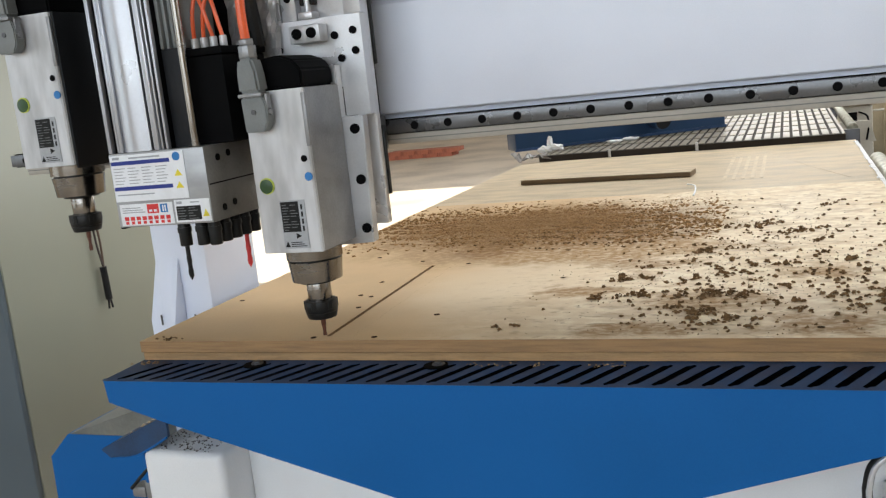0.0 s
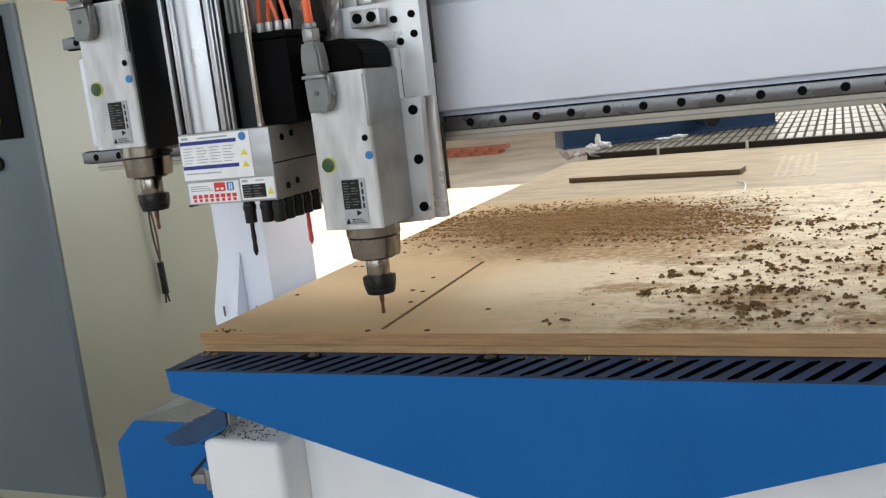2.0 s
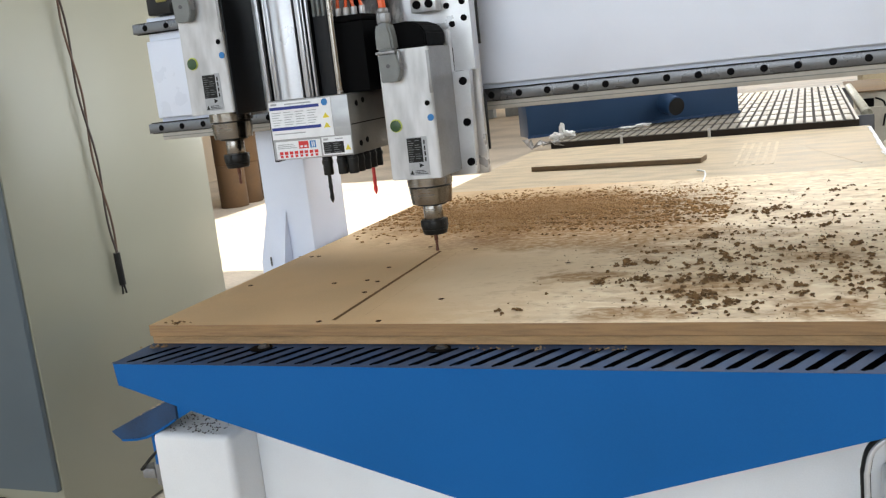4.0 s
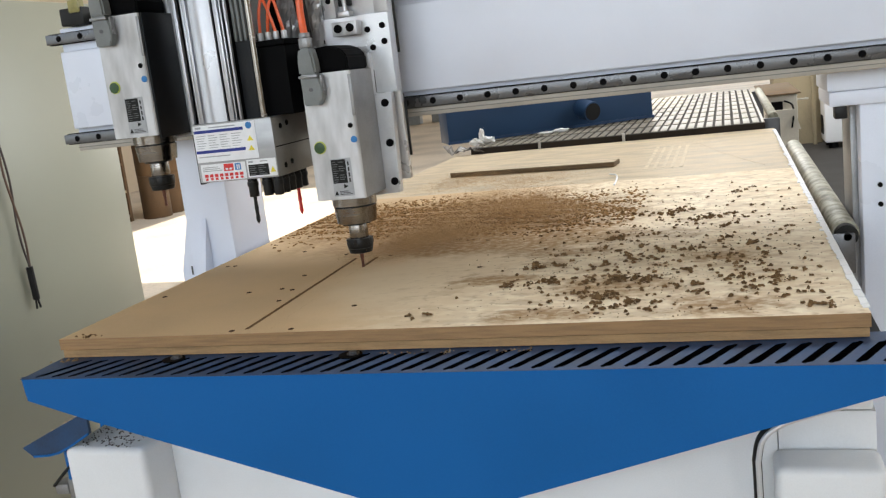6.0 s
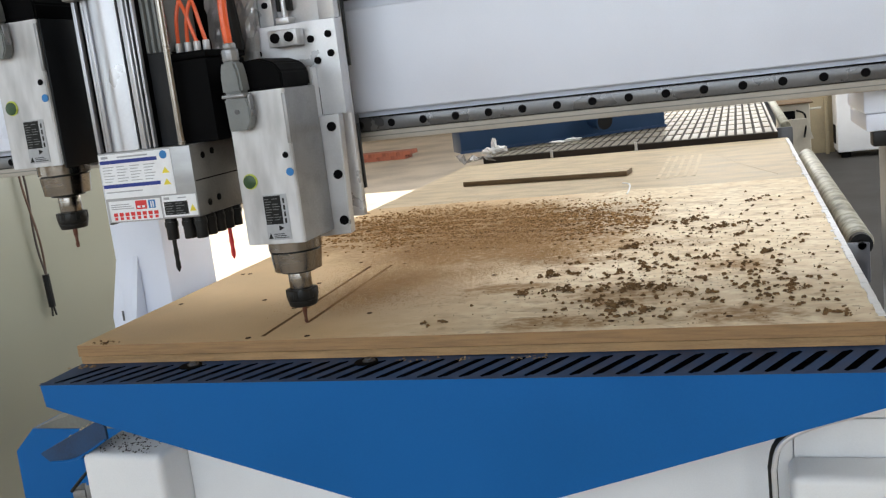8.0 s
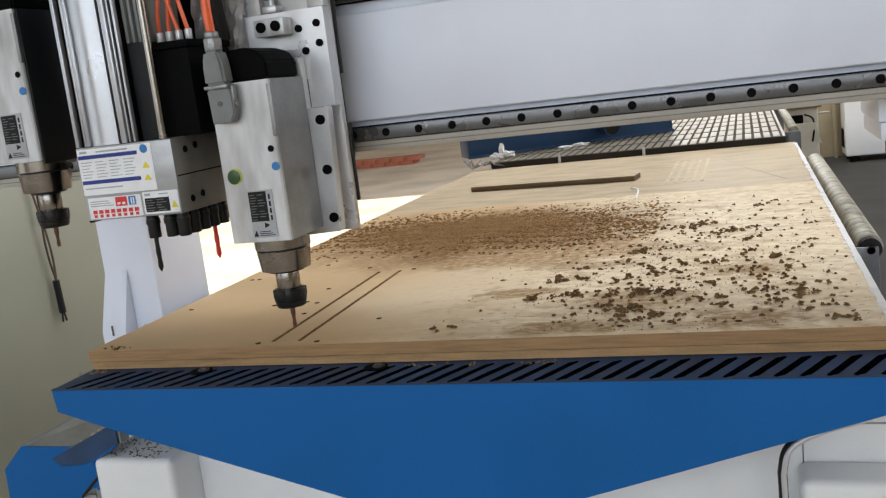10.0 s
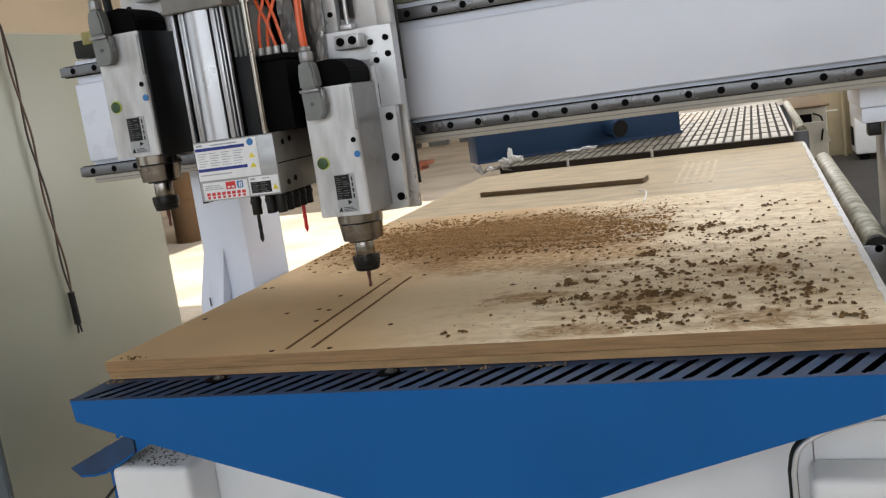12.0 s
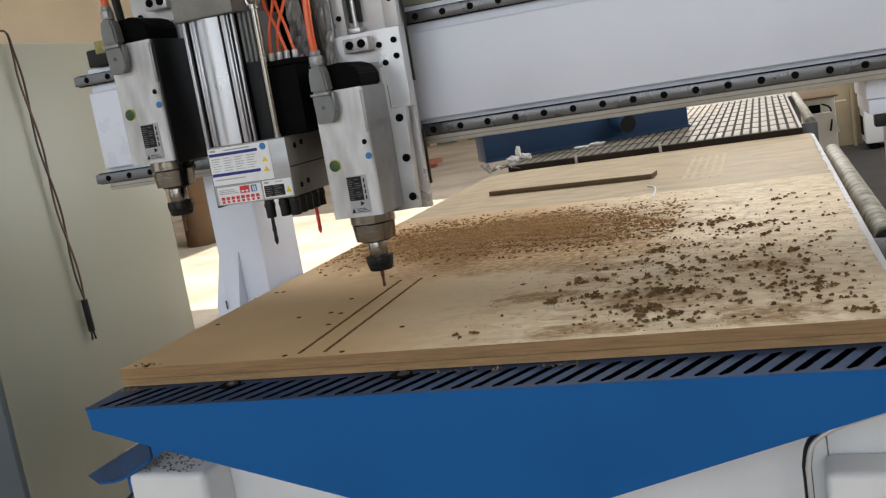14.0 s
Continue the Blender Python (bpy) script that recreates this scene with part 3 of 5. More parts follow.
def paper_lump(lobes, seed, label):
    """Crumpled paper: a few lobes, each a creased ball pressed together."""
    bm = B()
    for cx, cy, cz, rx, ry, rz in lobes:
        vs = bmesh.ops.create_icosphere(bm, subdivisions=3, radius=1.0)["verts"]
        for v in vs:
            q = v.co * 1.7 + Vector((seed, cx * 9, cy * 9))
            f = 1 + 0.55 * noise.noise(q) + 0.25 * noise.noise(q * 2.7)
            v.co = Vector((cx + v.co.x * rx * f, cy + v.co.y * ry * f, max(0.0, cz + v.co.z * rz * f)))
    o = solid("paper_scrap", bm, PAPER, label, "paper", smooth=False)
    return o


paper_lump([(0.070, 2.72, 0.892, 0.030, 0.014, 0.014), (0.118, 2.735, 0.898, 0.032, 0.014, 0.013), (0.092, 2.73, 0.922, 0.012, 0.011, 0.024)], 3.0, "crumpled white paper scrap on the gridded bed")
paper_lump([(0.33, 2.99, 0.882, 0.035, 0.014, 0.007), (0.39, 3.03, 0.884, 0.036, 0.013, 0.009)], 8.0, "torn white paper scrap beside the blue cover")
crumpled("film_scrap", (0.04, 2.62, 0.852), 0.17, 5, CLEAR_FILM, "crumpled clear film scrap at the board's corner", "film")

# ---- gantry (its origin rides level with the cutter) ----
gantry = thing("gantry", "white steel gantry bridge with linear rails and blue feet", "gantry")
RY = 0.19
part("beam", bx(B(), -0.40, 1.72, RY + 0.022, RY + 0.24, 1.156, 1.432, 0.004), WHITE, gantry)
part("face_panel", bx(B(), -0.398, 1.70, RY + 0.006, RY + 0.0225, 1.190, 1.376, 0.004, 3), WHITE, gantry, "smooth white face panel between the rails")
part("lower_lip", bx(B(), -0.392, 1.72, RY + 0.004, RY + 0.10, 1.137, 1.1545, 0.002), LIP, gantry, "cream strip under the lower rail")
part("lip_seam", bx(B(), -0.391, 1.719, RY + 0.003, RY + 0.0042, 1.1448, 1.1466), CAST, gantry)
part("upper_strip", bx(B(), -0.38, 1.72, RY + 0.03, RY + 0.20, 1.434, 1.462, 0.003), CREAM, gantry)
rail_hole = mesh_of("rail_hole", cyl(B(), (0, 0, 0), 0.0072, 0.0012, "y", 16), BLACK)
for z in (1.1675, 1.4075):
    bm2 = B()
    bx(bm2, -0.426, 1.72, RY - 0.0005, RY + 0.0215, z - 0.0115, z + 0.0115, 0.0012)
    rail = part("rail", bm2, RAIL_STEEL, gantry, "ground steel linear rail with bolt holes")
    part("rail_seat", bx(B(), -0.424, 1.72, RY + 0.010, RY + 0.0218, z - 0.0136, z + 0.0136), BLACK, rail)
    for i in range(35):
        o = new("rail_hole", rail_hole)
        o.parent, o.location = rail, (-0.389 + 0.0611 * i, RY - 0.0011, z)
# end stop on the beam's left end
part("end_stop", bx(B(), -0.375, -0.31, RY + 0.0, RY + 0.10, 1.434, 1.475, 0.004), RUBBER, gantry, "black end stop with cable clamp")
part("lug", bx(B(), -0.345, -0.315, RY - 0.004, RY + 0.02, 1.462, 1.492, 0.003), OLIVE, gantry, "translucent olive cable clip")


def leg(x0, x1, side):
    """One gantry leg: post, flared foot with a gusset, blue foot box."""
    y0, y1 = 0.285, 0.475
    part("leg", bx(B(), x0, x1, y0, y1, 0.60, 1.1555, 0.006, 2), WHITE, gantry, "white box-section gantry leg")
    g0, g1 = (x0 - 0.035, x1) if side < 0 else (x0, x1 + 0.035)
    bm = B()
    if side < 0:
        prism(bm, [(x0, 0.93), (g0, 0.80), (g0, 0.60), (x0, 0.60)], y0 + 0.005, y1 - 0.02)
    else:
        prism(bm, [(x1, 0.93), (g1, 0.80), (g1, 0.60), (x1, 0.60)], y0 + 0.005, y1 - 0.02)
    part("flare", bm, WHITE, gantry)
    xm = (x0 + x1) / 2 + 0.02 * side * 0 - 0.015
    part("gusset", prism(B(), [(y0 - 0.002, 0.935), (y0 - 0.055, 0.77), (y0 - 0.055, 0.62), (y0 - 0.002, 0.62)], xm, xm + 0.012, "x"), WHITE, gantry, "triangular white gusset")
    for dx in (-0.05, 0.035):
        part("foot_bolt", cyl(B(), (xm + dx, y0 - 0.004, 0.792), 0.0022, 0.022, seg=10), RAIL, gantry)
    part("foot_plate", bx(B(), x0 - 0.02, x1, y0 - 0.062, y1 + 0.06, 0.60, 0.64, 0.003), WHITE, gantry)


leg(-0.19, -0.062, -1)
part("foot_box", prism(B(), [(-0.215, 0.30), (-0.555, 0.30), (-0.55, 0.485), (-0.49, 0.542), (-0.215, 0.542)], 0.27, 0.62), BLUE, gantry, "blue chamfered foot box of the gantry")
part("foot_tray", prism(B(), [(-0.486, 0.5425), (-0.215, 0.5425), (-0.215, 0.60), (-0.30, 0.60)], 0.271, 0.618), TRAY, gantry, "dull grey sheet tray on the foot box")
part("foot_link", bx(B(), -0.26, -0.07, 0.30, 0.60, 0.30, 0.742), WHITE, gantry)
# right-hand leg: broad sheet, head block and inner guide strip
part("leg", bx(B(), 1.385, 1.70, 0.285, 0.475, 0.20, 1.095, 0.006), WHITE, gantry, "white sheet-clad gantry leg")
part("head_block", bx(B(), 1.325, 1.70, 0.262, 0.50, 1.096, 1.136, 0.004), WHITE, gantry)
part("head_block_low", bx(B(), 1.328, 1.70, 0.266, 0.49, 1.066, 1.0955, 0.004), WHITE, gantry)
part("stop_buffer", bx(B(), 1.339, 1.363, 0.275, 0.31, 1.040, 1.066, 0.003), RUBBER, gantry)
part("inner_strip", bx(B(), 1.372, 1.386, 0.33, 0.47, 0.55, 1.066, 0.002), ALU_DULL_SHADE, gantry)
for z in (0.86, 0.90):
    part("leg_bolt", cyl(B(), (1.42, 0.279, z), 0.005, 0.007, "y", 12), BLACK, gantry)
part("foot_box", bx(B(), 1.40, 1.72, 0.27, 0.62, 0.0, 0.20, 0.01), BLUE, gantry)
part("foot_runner", bx(B(), -0.30, -0.07, 0.30, 0.60, 0.0, 0.30, 0.01), BLUE, gantry)

# ---- carriage on the gantry: origin at the cutter's tip ----
carriage = thing("tool_carriage", "black and bare steel carriage plates on the gantry rails", "carriage")


def bolt(parent, x, y, z, r=0.0068, name="bolt"):
    bm = B()
    cyl(bm, (x, y - 0.004, z), r, 0.005, "y", 14, bev=0.0008)
    cyl(bm, (x, y - 0.0046, z), r * 0.5, 0.001, "y", 6)
    return part(name, bm, BLACK, parent)


part("back_plate", bx(B(), -0.47, 0.080, 0.118, 0.150, 0.34, 0.80, 0.003), BLACK, carriage, "black carriage plate")
part("side_plate", bx(B(), 0.060, 0.094, 0.0985, 0.114, 0.168, 0.80, 0.003), STEEL, carriage, "bare steel side plate")
for z0, z1 in ((0.215, 0.33), (0.43, 0.60)):
    part("wiper", bx(B(), 0.0905, 0.0965, 0.1145, 0.122, z0, z1, 0.001), RUBBER, carriage)
part("runner_block", bx(B(), -0.02, 0.072, 0.151, 0.186, 0.285, 0.345, 0.003), RAIL, carriage)
part("runner_block", bx(B(), -0.02, 0.072, 0.151, 0.186, 0.53, 0.585, 0.003), RAIL, carriage)
part("runner_block", bx(B(), -0.45, -0.36, 0.151, 0.186, 0.53, 0.585, 0.003), RAIL, carriage)
bm = B()
NX, NZ = 15, 34
vs = [[bm.verts.new((-0.142 + 0.094 * i / (NX - 1), 0.074 - 0.012 * abs(noise.noise(Vector((i * 0.42, j * 0.30, 1.7)))) - 0.007 * noise.noise(Vector((i * 0.9, j * 0.7, 6.1))), 0.40 + 0.40 * j / (NZ - 1))) for j in range(NZ)] for i in range(NX)]
for i in range(NX - 1):
    for j in range(NZ - 1):
        bm.faces.new((vs[i][j], vs[i + 1][j], vs[i + 1][j + 1], vs[i][j + 1]))
bmesh.ops.solidify(bm, geom=list(bm.faces), thickness=0.0015)
part("film_cover", bm, FOIL, carriage, "crumpled silvery film over the plate", smooth=False)
part("film_backing", bx(B(), -0.140, -0.049, 0.082, 0.117, 0.40, 0.80, 0.002), STEEL, carriage)


def spindle(name, label, dark_side):
    """A milling spindle with its mounting plates; origin at the cutter's tip."""
    s = thing(name, label, "spindle", group="router spindles")
    bm = B()
    prism(bm, [(-0.0515, -0.065), (0.0495, -0.065), (0.0525, -0.062), (0.0525, 0.054), (-0.0515, 0.054)], 0.156, 0.405, "z")
    bmesh.ops.bevel(bm, geom=list(bm.edges), offset=0.0012, segments=2, affect="EDGES")
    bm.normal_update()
    # right-hand side in the darker aluminium: its shade is put into the colour
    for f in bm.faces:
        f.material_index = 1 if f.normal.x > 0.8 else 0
    body = part("body", bm, [ALU, ALU_DULL_SHADE], s, "milled aluminium spindle housing with smudges")
    part("edge_strip", bx(B(), 0.0470, 0.0535, -0.0662, -0.058, 0.318, 0.398, 0.001), ALU_DULL_SHADE, body, "worn strip on the corner")
    bm = B()
    prism(bm, [(-0.044, 0.4055), (0.047, 0.4055), (0.047, 0.432), (0.036, 0.447), (0.012, 0.456), (-0.044, 0.452)], -0.055, 0.05)
    bmesh.ops.bevel(bm, geom=list(bm.edges), offset=0.003, segments=2, affect="EDGES")
    part("top_cover", bm, BLACK, s, "black moulded top cover")
    if dark_side:
        part("side_cover", bx(B(), 0.0530, 0.057, -0.060, 0.054, 0.150, 0.405, 0.001), DARK_GREY, s, "matt black side cover")
    # connector on the left shoulder
    bm = B()
    prism(bm, [(-0.040, 0.346), (-0.008, 0.346), (0.000, 0.360), (0.000, 0.384), (-0.004, 0.398), (-0.042, 0.398)], -0.088, -0.067)
    bmesh.ops.bevel(bm, geom=list(bm.edges), offset=0.002, segments=2, affect="EDGES")
    con = part("connector", bm, PLASTIC, s, "grey plastic cable connector with latch")
    bm = B()
    prism(bm, [(-0.042, 0.4045), (-0.006, 0.4045), (-0.008, 0.436), (-0.013, 0.456), (-0.037, 0.456), (-0.042, 0.436)], -0.091, -0.062)
    bmesh.ops.bevel(bm, geom=list(bm.edges), offset=0.004, segments=2, affect="EDGES")
    part("hood", bm, PLASTIC, con)
    bm = B()
    bx(bm, -0.0435, -0.0045, -0.0915, -0.064, 0.3985, 0.4040, 0.001)
    bx(bm, -0.0035, 0.0005, -0.084, -0.072, 0.368, 0.402, 0.001)
    cyl(bm, (0.0005, -0.078, 0.374), 0.005, 0.003, "x", 12)
    part("latch", bm, ALU_DULL_SHADE, con)
    part("screw", cyl(B(), (-0.022, -0.0895, 0.376), 0.004, 0.0018, "y", 12), RAIL, con)
    bm = B()
    cyl(bm, (-0.025, -0.077, 0.456), 0.0135, 0.018, seg=10, bev=0.001)
    cyl(bm, (-0.025, -0.077, 0.474), 0.0105, 0.010, seg=16, bev=0.002)
    part("gland", bm, ALU_DULL_SHADE, con)
    part("cable", tube(B(), [(-0.025, -0.077, 0.48), (-0.026, -0.077, 0.54), (-0.024, -0.06, 0.66), (-0.02, 0.0, 0.80)], 0.0072, 10), ORANGE, con, "thick orange power cable")
    # stickers and plugs on the front face
    F = -0.0655
    bm = B()
    cyl(bm, (-0.030, F - 0.001, 0.262), 0.0128, 0.002, "y", 24)
    part("plug_ring", bm, LIME, body)
    part("plug", cyl(B(), (-0.031, F - 0.002, 0.2615), 0.0112, 0.002, "y", 24, bev=0.0005), GREEN, body, "round dark green plug")
    part("blue_dot", cyl(B(), (0.0435, F - 0.0012, 0.2725), 0.0066, 0.0015, "y", 20), LABEL_SKY, body)
    part("screw_hole", cyl(B(), (0.0395, F - 0.0008, 0.300), 0.0052, 0.001, "y", 16), BLACK, body)
    lab = part("rating_label", bx(B(), -0.013, 0.030, F - 0.0006, F + 0.0003, 0.163, 0.238), LABEL_GREY, body, "silver rating label with unreadable print")
    part("dark_field", bx(B(), -0.0115, 0.019, F - 0.0011, F - 0.0005, 0.189, 0.236), LABEL_BLACK, lab)
    bm = B()
    for i in range(10):
        z = 0.1915 + i * 0.0043
        bx(bm, -0.0095, -0.002 + 0.002 * (i % 3), F - 0.0014, F - 0.001, z, z + 0.0011)
        if i % 4:
            bx(bm, 0.004, 0.0165 - 0.003 * (i % 2), F - 0.0014, F - 0.001, z, z + 0.0011)
    part("fine_print", bm, PRINT_DIM, lab)
    bm = B()
    for i in range(4):
        bx(bm, 0.0225, 0.0255, F - 0.0011, F - 0.0005, 0.190 + i * 0.011, 0.198 + i * 0.011)
    for i in range(3):
        bx(bm, -0.001, 0.026 - 0.004 * i, F - 0.0011, F - 0.0005, 0.166 + i * 0.003, 0.1672 + i * 0.003)
    part("side_print", bm, LABEL_BLACK, lab)
    part("warning_mark", prism(B(), [(-0.0115, 0.1655), (-0.003, 0.1655), (-0.007, 0.1745)], F - 0.0012, F - 0.0005), LABEL_BLACK, lab)
    part("warning_mark", prism(B(), [(0.010, 0.178), (0.019, 0.1825), (0.010, 0.187)], F - 0.0012, F - 0.0005), LABEL_BLACK, lab)
    # nose, shaft, nut, cutter
    bm = B()
    cyl(bm, (0, 0, 0.137), 0.0455, 0.0185, seg=48)
    part("nose_flange", bm, CHROME, s, "turned steel nose flange")
    part("flange_joint", cyl(B(), (0, 0, 0.1335), 0.0405, 0.0035, seg=40), RUBBER, s)
    bm = B()
    cyl(bm, (0, 0, 0.1005), 0.0405, 0.033, seg=48, r2=0.0440)
    part("nose_ring", bm, CHROME, s, "turned steel nose ring")
    part("dust_cap", cyl(B(), (0, 0, 0.0965), 0.0300, 0.004, seg=40), RUBBER, s, "black dust cap under the nose")
    part("shaft", cyl(B(), (0, 0, 0.064), 0.0195, 0.0325, seg=28, bev=0.0005), CHROME, s)
    bm = B()
    cyl(bm, (0, 0, 0.046), 0.0268, 0.020, seg=30, bev=0.002)
    cyl(bm, (0, 0, 0.036), 0.0235, 0.010, seg=30, r2=0.0262, bev=0.0012)
    for i in range(6):
        a = math.pi * i / 3
        bx(bm, -0.004, 0.004, 0.0245, 0.0275, 0.052, 0.066, 0.0006, 1, Matrix.Rotation(a, 4, "Z"))
    part("collet_nut", bm, RUBBER, s, "black collet nut")
    bm = B()
    cyl(bm, (0, 0, 0.0), 0.0028, 0.022, seg=12)
    cyl(bm, (0, 0, 0.022), 0.0042, 0.016, seg=14, bev=0.0008)
    for i in range(8):
        bx(bm, -0.0033, 0.0033, -0.0008, 0.0008, 0.001 + i * 0.0026, 0.0032 + i * 0.0026, 0, 1, Matrix.Rotation(i * 0.5, 4, "Z"))
    part("cutter", bm, BROWN_BIT, s, "copper-brown carbide cutter")
    # mounting plates
    bm = B()
    prism(bm, [(-0.046, 0.140), (0.082, 0.146), (0.088, 0.352), (0.050, 0.352), (0.050, 0.435), (-0.046, 0.435)], 0.055, 0.076)
    bmesh.ops.bevel(bm, geom=list(bm.edges), offset=0.0015, segments=2, affect="EDGES")
    plate = part("mounting_plate", bm, STEEL, s, "bare metal mounting plate")
    for z in (0.332, 0.250, 0.170):
        bolt(plate, 0.073, 0.055, z, 0.0082)
    upper = part("guide_plate", prism(B(), [(-0.075, 0.40), (0.0505, 0.40), (0.0505, 0.3525), (0.094, 0.3525), (0.094, 0.512), (-0.075, 0.512)], 0.0765, 0.0975), STEEL, s, "ground steel guide plate")
    for x, z in ((-0.055, 0.468), (0.047, 0.482), (0.080, 0.487), (0.081, 0.455), (0.055, 0.445)):
        bolt(upper, x, 0.0765, z, 0.0062)
    blk_ = part("clamp_block", bx(B(), -0.018, 0.036, 0.045, 0.0755, 0.474, 0.502, 0.002), ALU, s)
    for x in (-0.004, 0.022):
        bolt(blk_, x, 0.045, 0.489, 0.0085)
    left = part("guide_rail", bx(B(), -0.047, -0.020, 0.082, 0.110, 0.5125, 0.80, 0.002), STEEL, s)
    right = part("guide_rail", bx(B(), 0.064, 0.094, 0.082, 0.110, 0.5125, 0.80, 0.002), STEEL, s)
    for z in (0.548, 0.612, 0.69):
        bolt(left, -0.033, 0.082, z, 0.0055)
        bolt(right, 0.082, 0.082, z + 0.02, 0.0055)
    part("slide_plate", bx(B(), -0.0195, 0.0635, 0.098, 0.110, 0.5125, 0.80, 0.001), STEEL, s, "bright ground slide plate")
    bm = B()
    for x in (-0.008, 0.010):
        bx(bm, x - 0.003, x + 0.003, 0.080, 0.0978, 0.535, 0.80, 0.001)
    part("lift_guide", bm, RUBBER, s, "black twin guide strip")
    part("lift_rod", cyl(B(), (0.001, 0.084, 0.518), 0.0052, 0.28, seg=16), STEEL, s)
    part("piston_clevis", bx(B(), -0.012, 0.014, 0.070, 0.0975, 0.5125, 0.524, 0.002), STEEL, s)
    return s


spindle_low = spindle("router_spindle", "aluminium router spindle lowered to the board with a cutter", False)
spindle_high = spindle("router_spindle", "aluminium router spindle parked high with a black side", True)

part("supply_hose", tube(B(), [(-0.060, 0.02, 0.40), (-0.066, 0.02, 0.47), (-0.070, 0.02, 0.56), (-0.060, 0.03, 0.66)], 0.009, 12), DARK_GREY, spindle_high, "dark grey supply hose")

# drilling block between the spindles
drill = thing("drilling_head", "aluminium boring head with printed labels and black chucks", "drilling head")
X0, X1, YF, ZL, ZH = -0.281, -0.105, -0.110, 0.217, 0.334
bm = bx(B(), X0, X1, YF, 0.055, ZL, ZH, 0.0025)
bm.normal_update()
# the right-hand face is a darker grey than the rest of the block
for f in bm.faces:
    f.material_index = 1 if f.normal.x > 0.8 else 0
blkp = part("gearbox", bm, [GEAR, CAST], drill, "milled aluminium gearbox block")
part("side_seam", bx(B(), X1 - 0.001, X1 + 0.0004, YF + 0.004, 0.05, 0.2745, 0.2765), BLACK, blkp)
part("side_cheek", bx(B(), X0 - 0.008, X0 - 0.0005, YF + 0.012, 0.03, ZL - 0.004, ZH - 0.02, 0.001), BLACK, blkp)
for y, z in ((-0.075, 0.314), (-0.045, 0.318), (-0.075, 0.236), (-0.045, 0.240)):
    part("socket_screw", cyl(B(), (X1 + 0.0005 - 0.002, y, z), 0.0055, 0.003, "x", 14), BLACK, blkp)
F = YF - 0.0002
sheet = part("info_label", bx(B(), X0 + 0.0026, X0 + 0.1393, F - 0.0008, F, 0.258, 0.331), LABEL, blkp, "white label with blue bars and fine unreadable print")
bm = B()
for z0, z1 in ((0.3155, 0.3215), (0.2755, 0.2815)):
    bx(bm, X0 + 0.0039, X0 + 0.1135, F - 0.0013, F - 0.0007, z0, z1)
part("blue_bar", bm, LABEL_BLUE, sheet)
bm = B()
for i in range(6):
    for j in range(4):
        bx(bm, X0 + 0.0077 + j * 0.0262, X0 + 0.0077 + j * 0.0262 + 0.015 + 0.003 * ((i + j) % 3), F - 0.0012, F - 0.0007, 0.2855 + i * 0.0048, 0.2868 + i * 0.0048)
bx(bm, X0 + 0.0387, X0 + 0.0968, F - 0.0012, F - 0.0007, 0.3245, 0.327)
bx(bm, X0 + 0.0077, X0 + 0.0774, F - 0.0012, F - 0.0007, 0.2675, 0.2695)
bx(bm, X0 + 0.0077, X0 + 0.0206, F - 0.0012, F - 0.0007, 0.3245, 0.3285)
part("fine_print", bm, LABEL_GREY, sheet)
bm = B()
cyl(bm, (X0 + 0.1264, F - 0.0014, 0.323), 0.0068, 0.0012, "y", 20)
part("blue_disc", bm, LABEL_SKY, sheet)
for z in (0.298, 0.279):
    part("warning_square", bx(B(), X0 + 0.1180, X0 + 0.1348, F - 0.0012, F - 0.0007, z - 0.0065, z + 0.0065), LABEL, sheet)
    part("warning_triangle", prism(B(), [(X0 + 0.1193, z - 0.005), (X0 + 0.1335, z - 0.005), (X0 + 0.1264, z + 0.005)], F - 0.0016, F - 0.0011), YELLOW, sheet)
low = part("warning_label", bx(B(), X0 + 0.0068, X0 + 0.1062, F - 0.0008, F, 0.2195, 0.2535), LABEL, blkp, "white label with red pictograms")
bm = B()
for i in range(8):
    x = X0 + 0.0136 + i * 0.0112
    bx(bm, x, x + 0.0078, F - 0.0013, F - 0.0007, 0.2275, 0.2335)
    bx(bm, x + 0.001, x + 0.0068, F - 0.0013, F - 0.0007, 0.2215, 0.2262)
bx(bm, X0 + 0.0588, X0 + 0.0802, F - 0.0013, F - 0.0007, 0.2375, 0.252)
part("red_print", bm, RED, low)
bm = B()
bx(bm, X0 + 0.0836, X0 + 0.0966, F - 0.0013, F - 0.0007, 0.238, 0.2515)
part("blue_mark", bm, LABEL_SKY, low)
bm = B()
bx(bm, X0 + 0.0621, X0 + 0.0678, F - 0.0017, F - 0.0012, 0.240, 0.2435)
bx(bm, X0 + 0.0712, X0 + 0.0768, F - 0.0017, F - 0.0012, 0.240, 0.2435)
bx(bm, X0 + 0.0876, X0 + 0.0898, F - 0.0017, F - 0.0012, 0.2395, 0.2495)
bx(bm, X0 + 0.0918, X0 + 0.0940, F - 0.0017, F - 0.0012, 0.2395, 0.2495)
part("white_print", bm, LABEL, low)
bm = B()
for i in range(3):
    bx(bm, X0 + 0.0113, X0 + 0.0542 - 0.004 * i, F - 0.0012, F - 0.0007, 0.2395 + i * 0.0035, 0.2410 + i * 0.0035)
part("fine_print", bm, LABEL_GREY, low)
rat = part("rating_label", bx(B(), X0 + 0.110, X0 + 0.1735, F - 0.0008, F, 0.2205, 0.2555), LABEL, blkp, "white rating label with a black field")
part("black_field", bx(B(), X0 + 0.113, X0 + 0.157, F - 0.0012, F - 0.0007, 0.2235, 0.2455), LABEL_BLACK, rat)
bm = B()
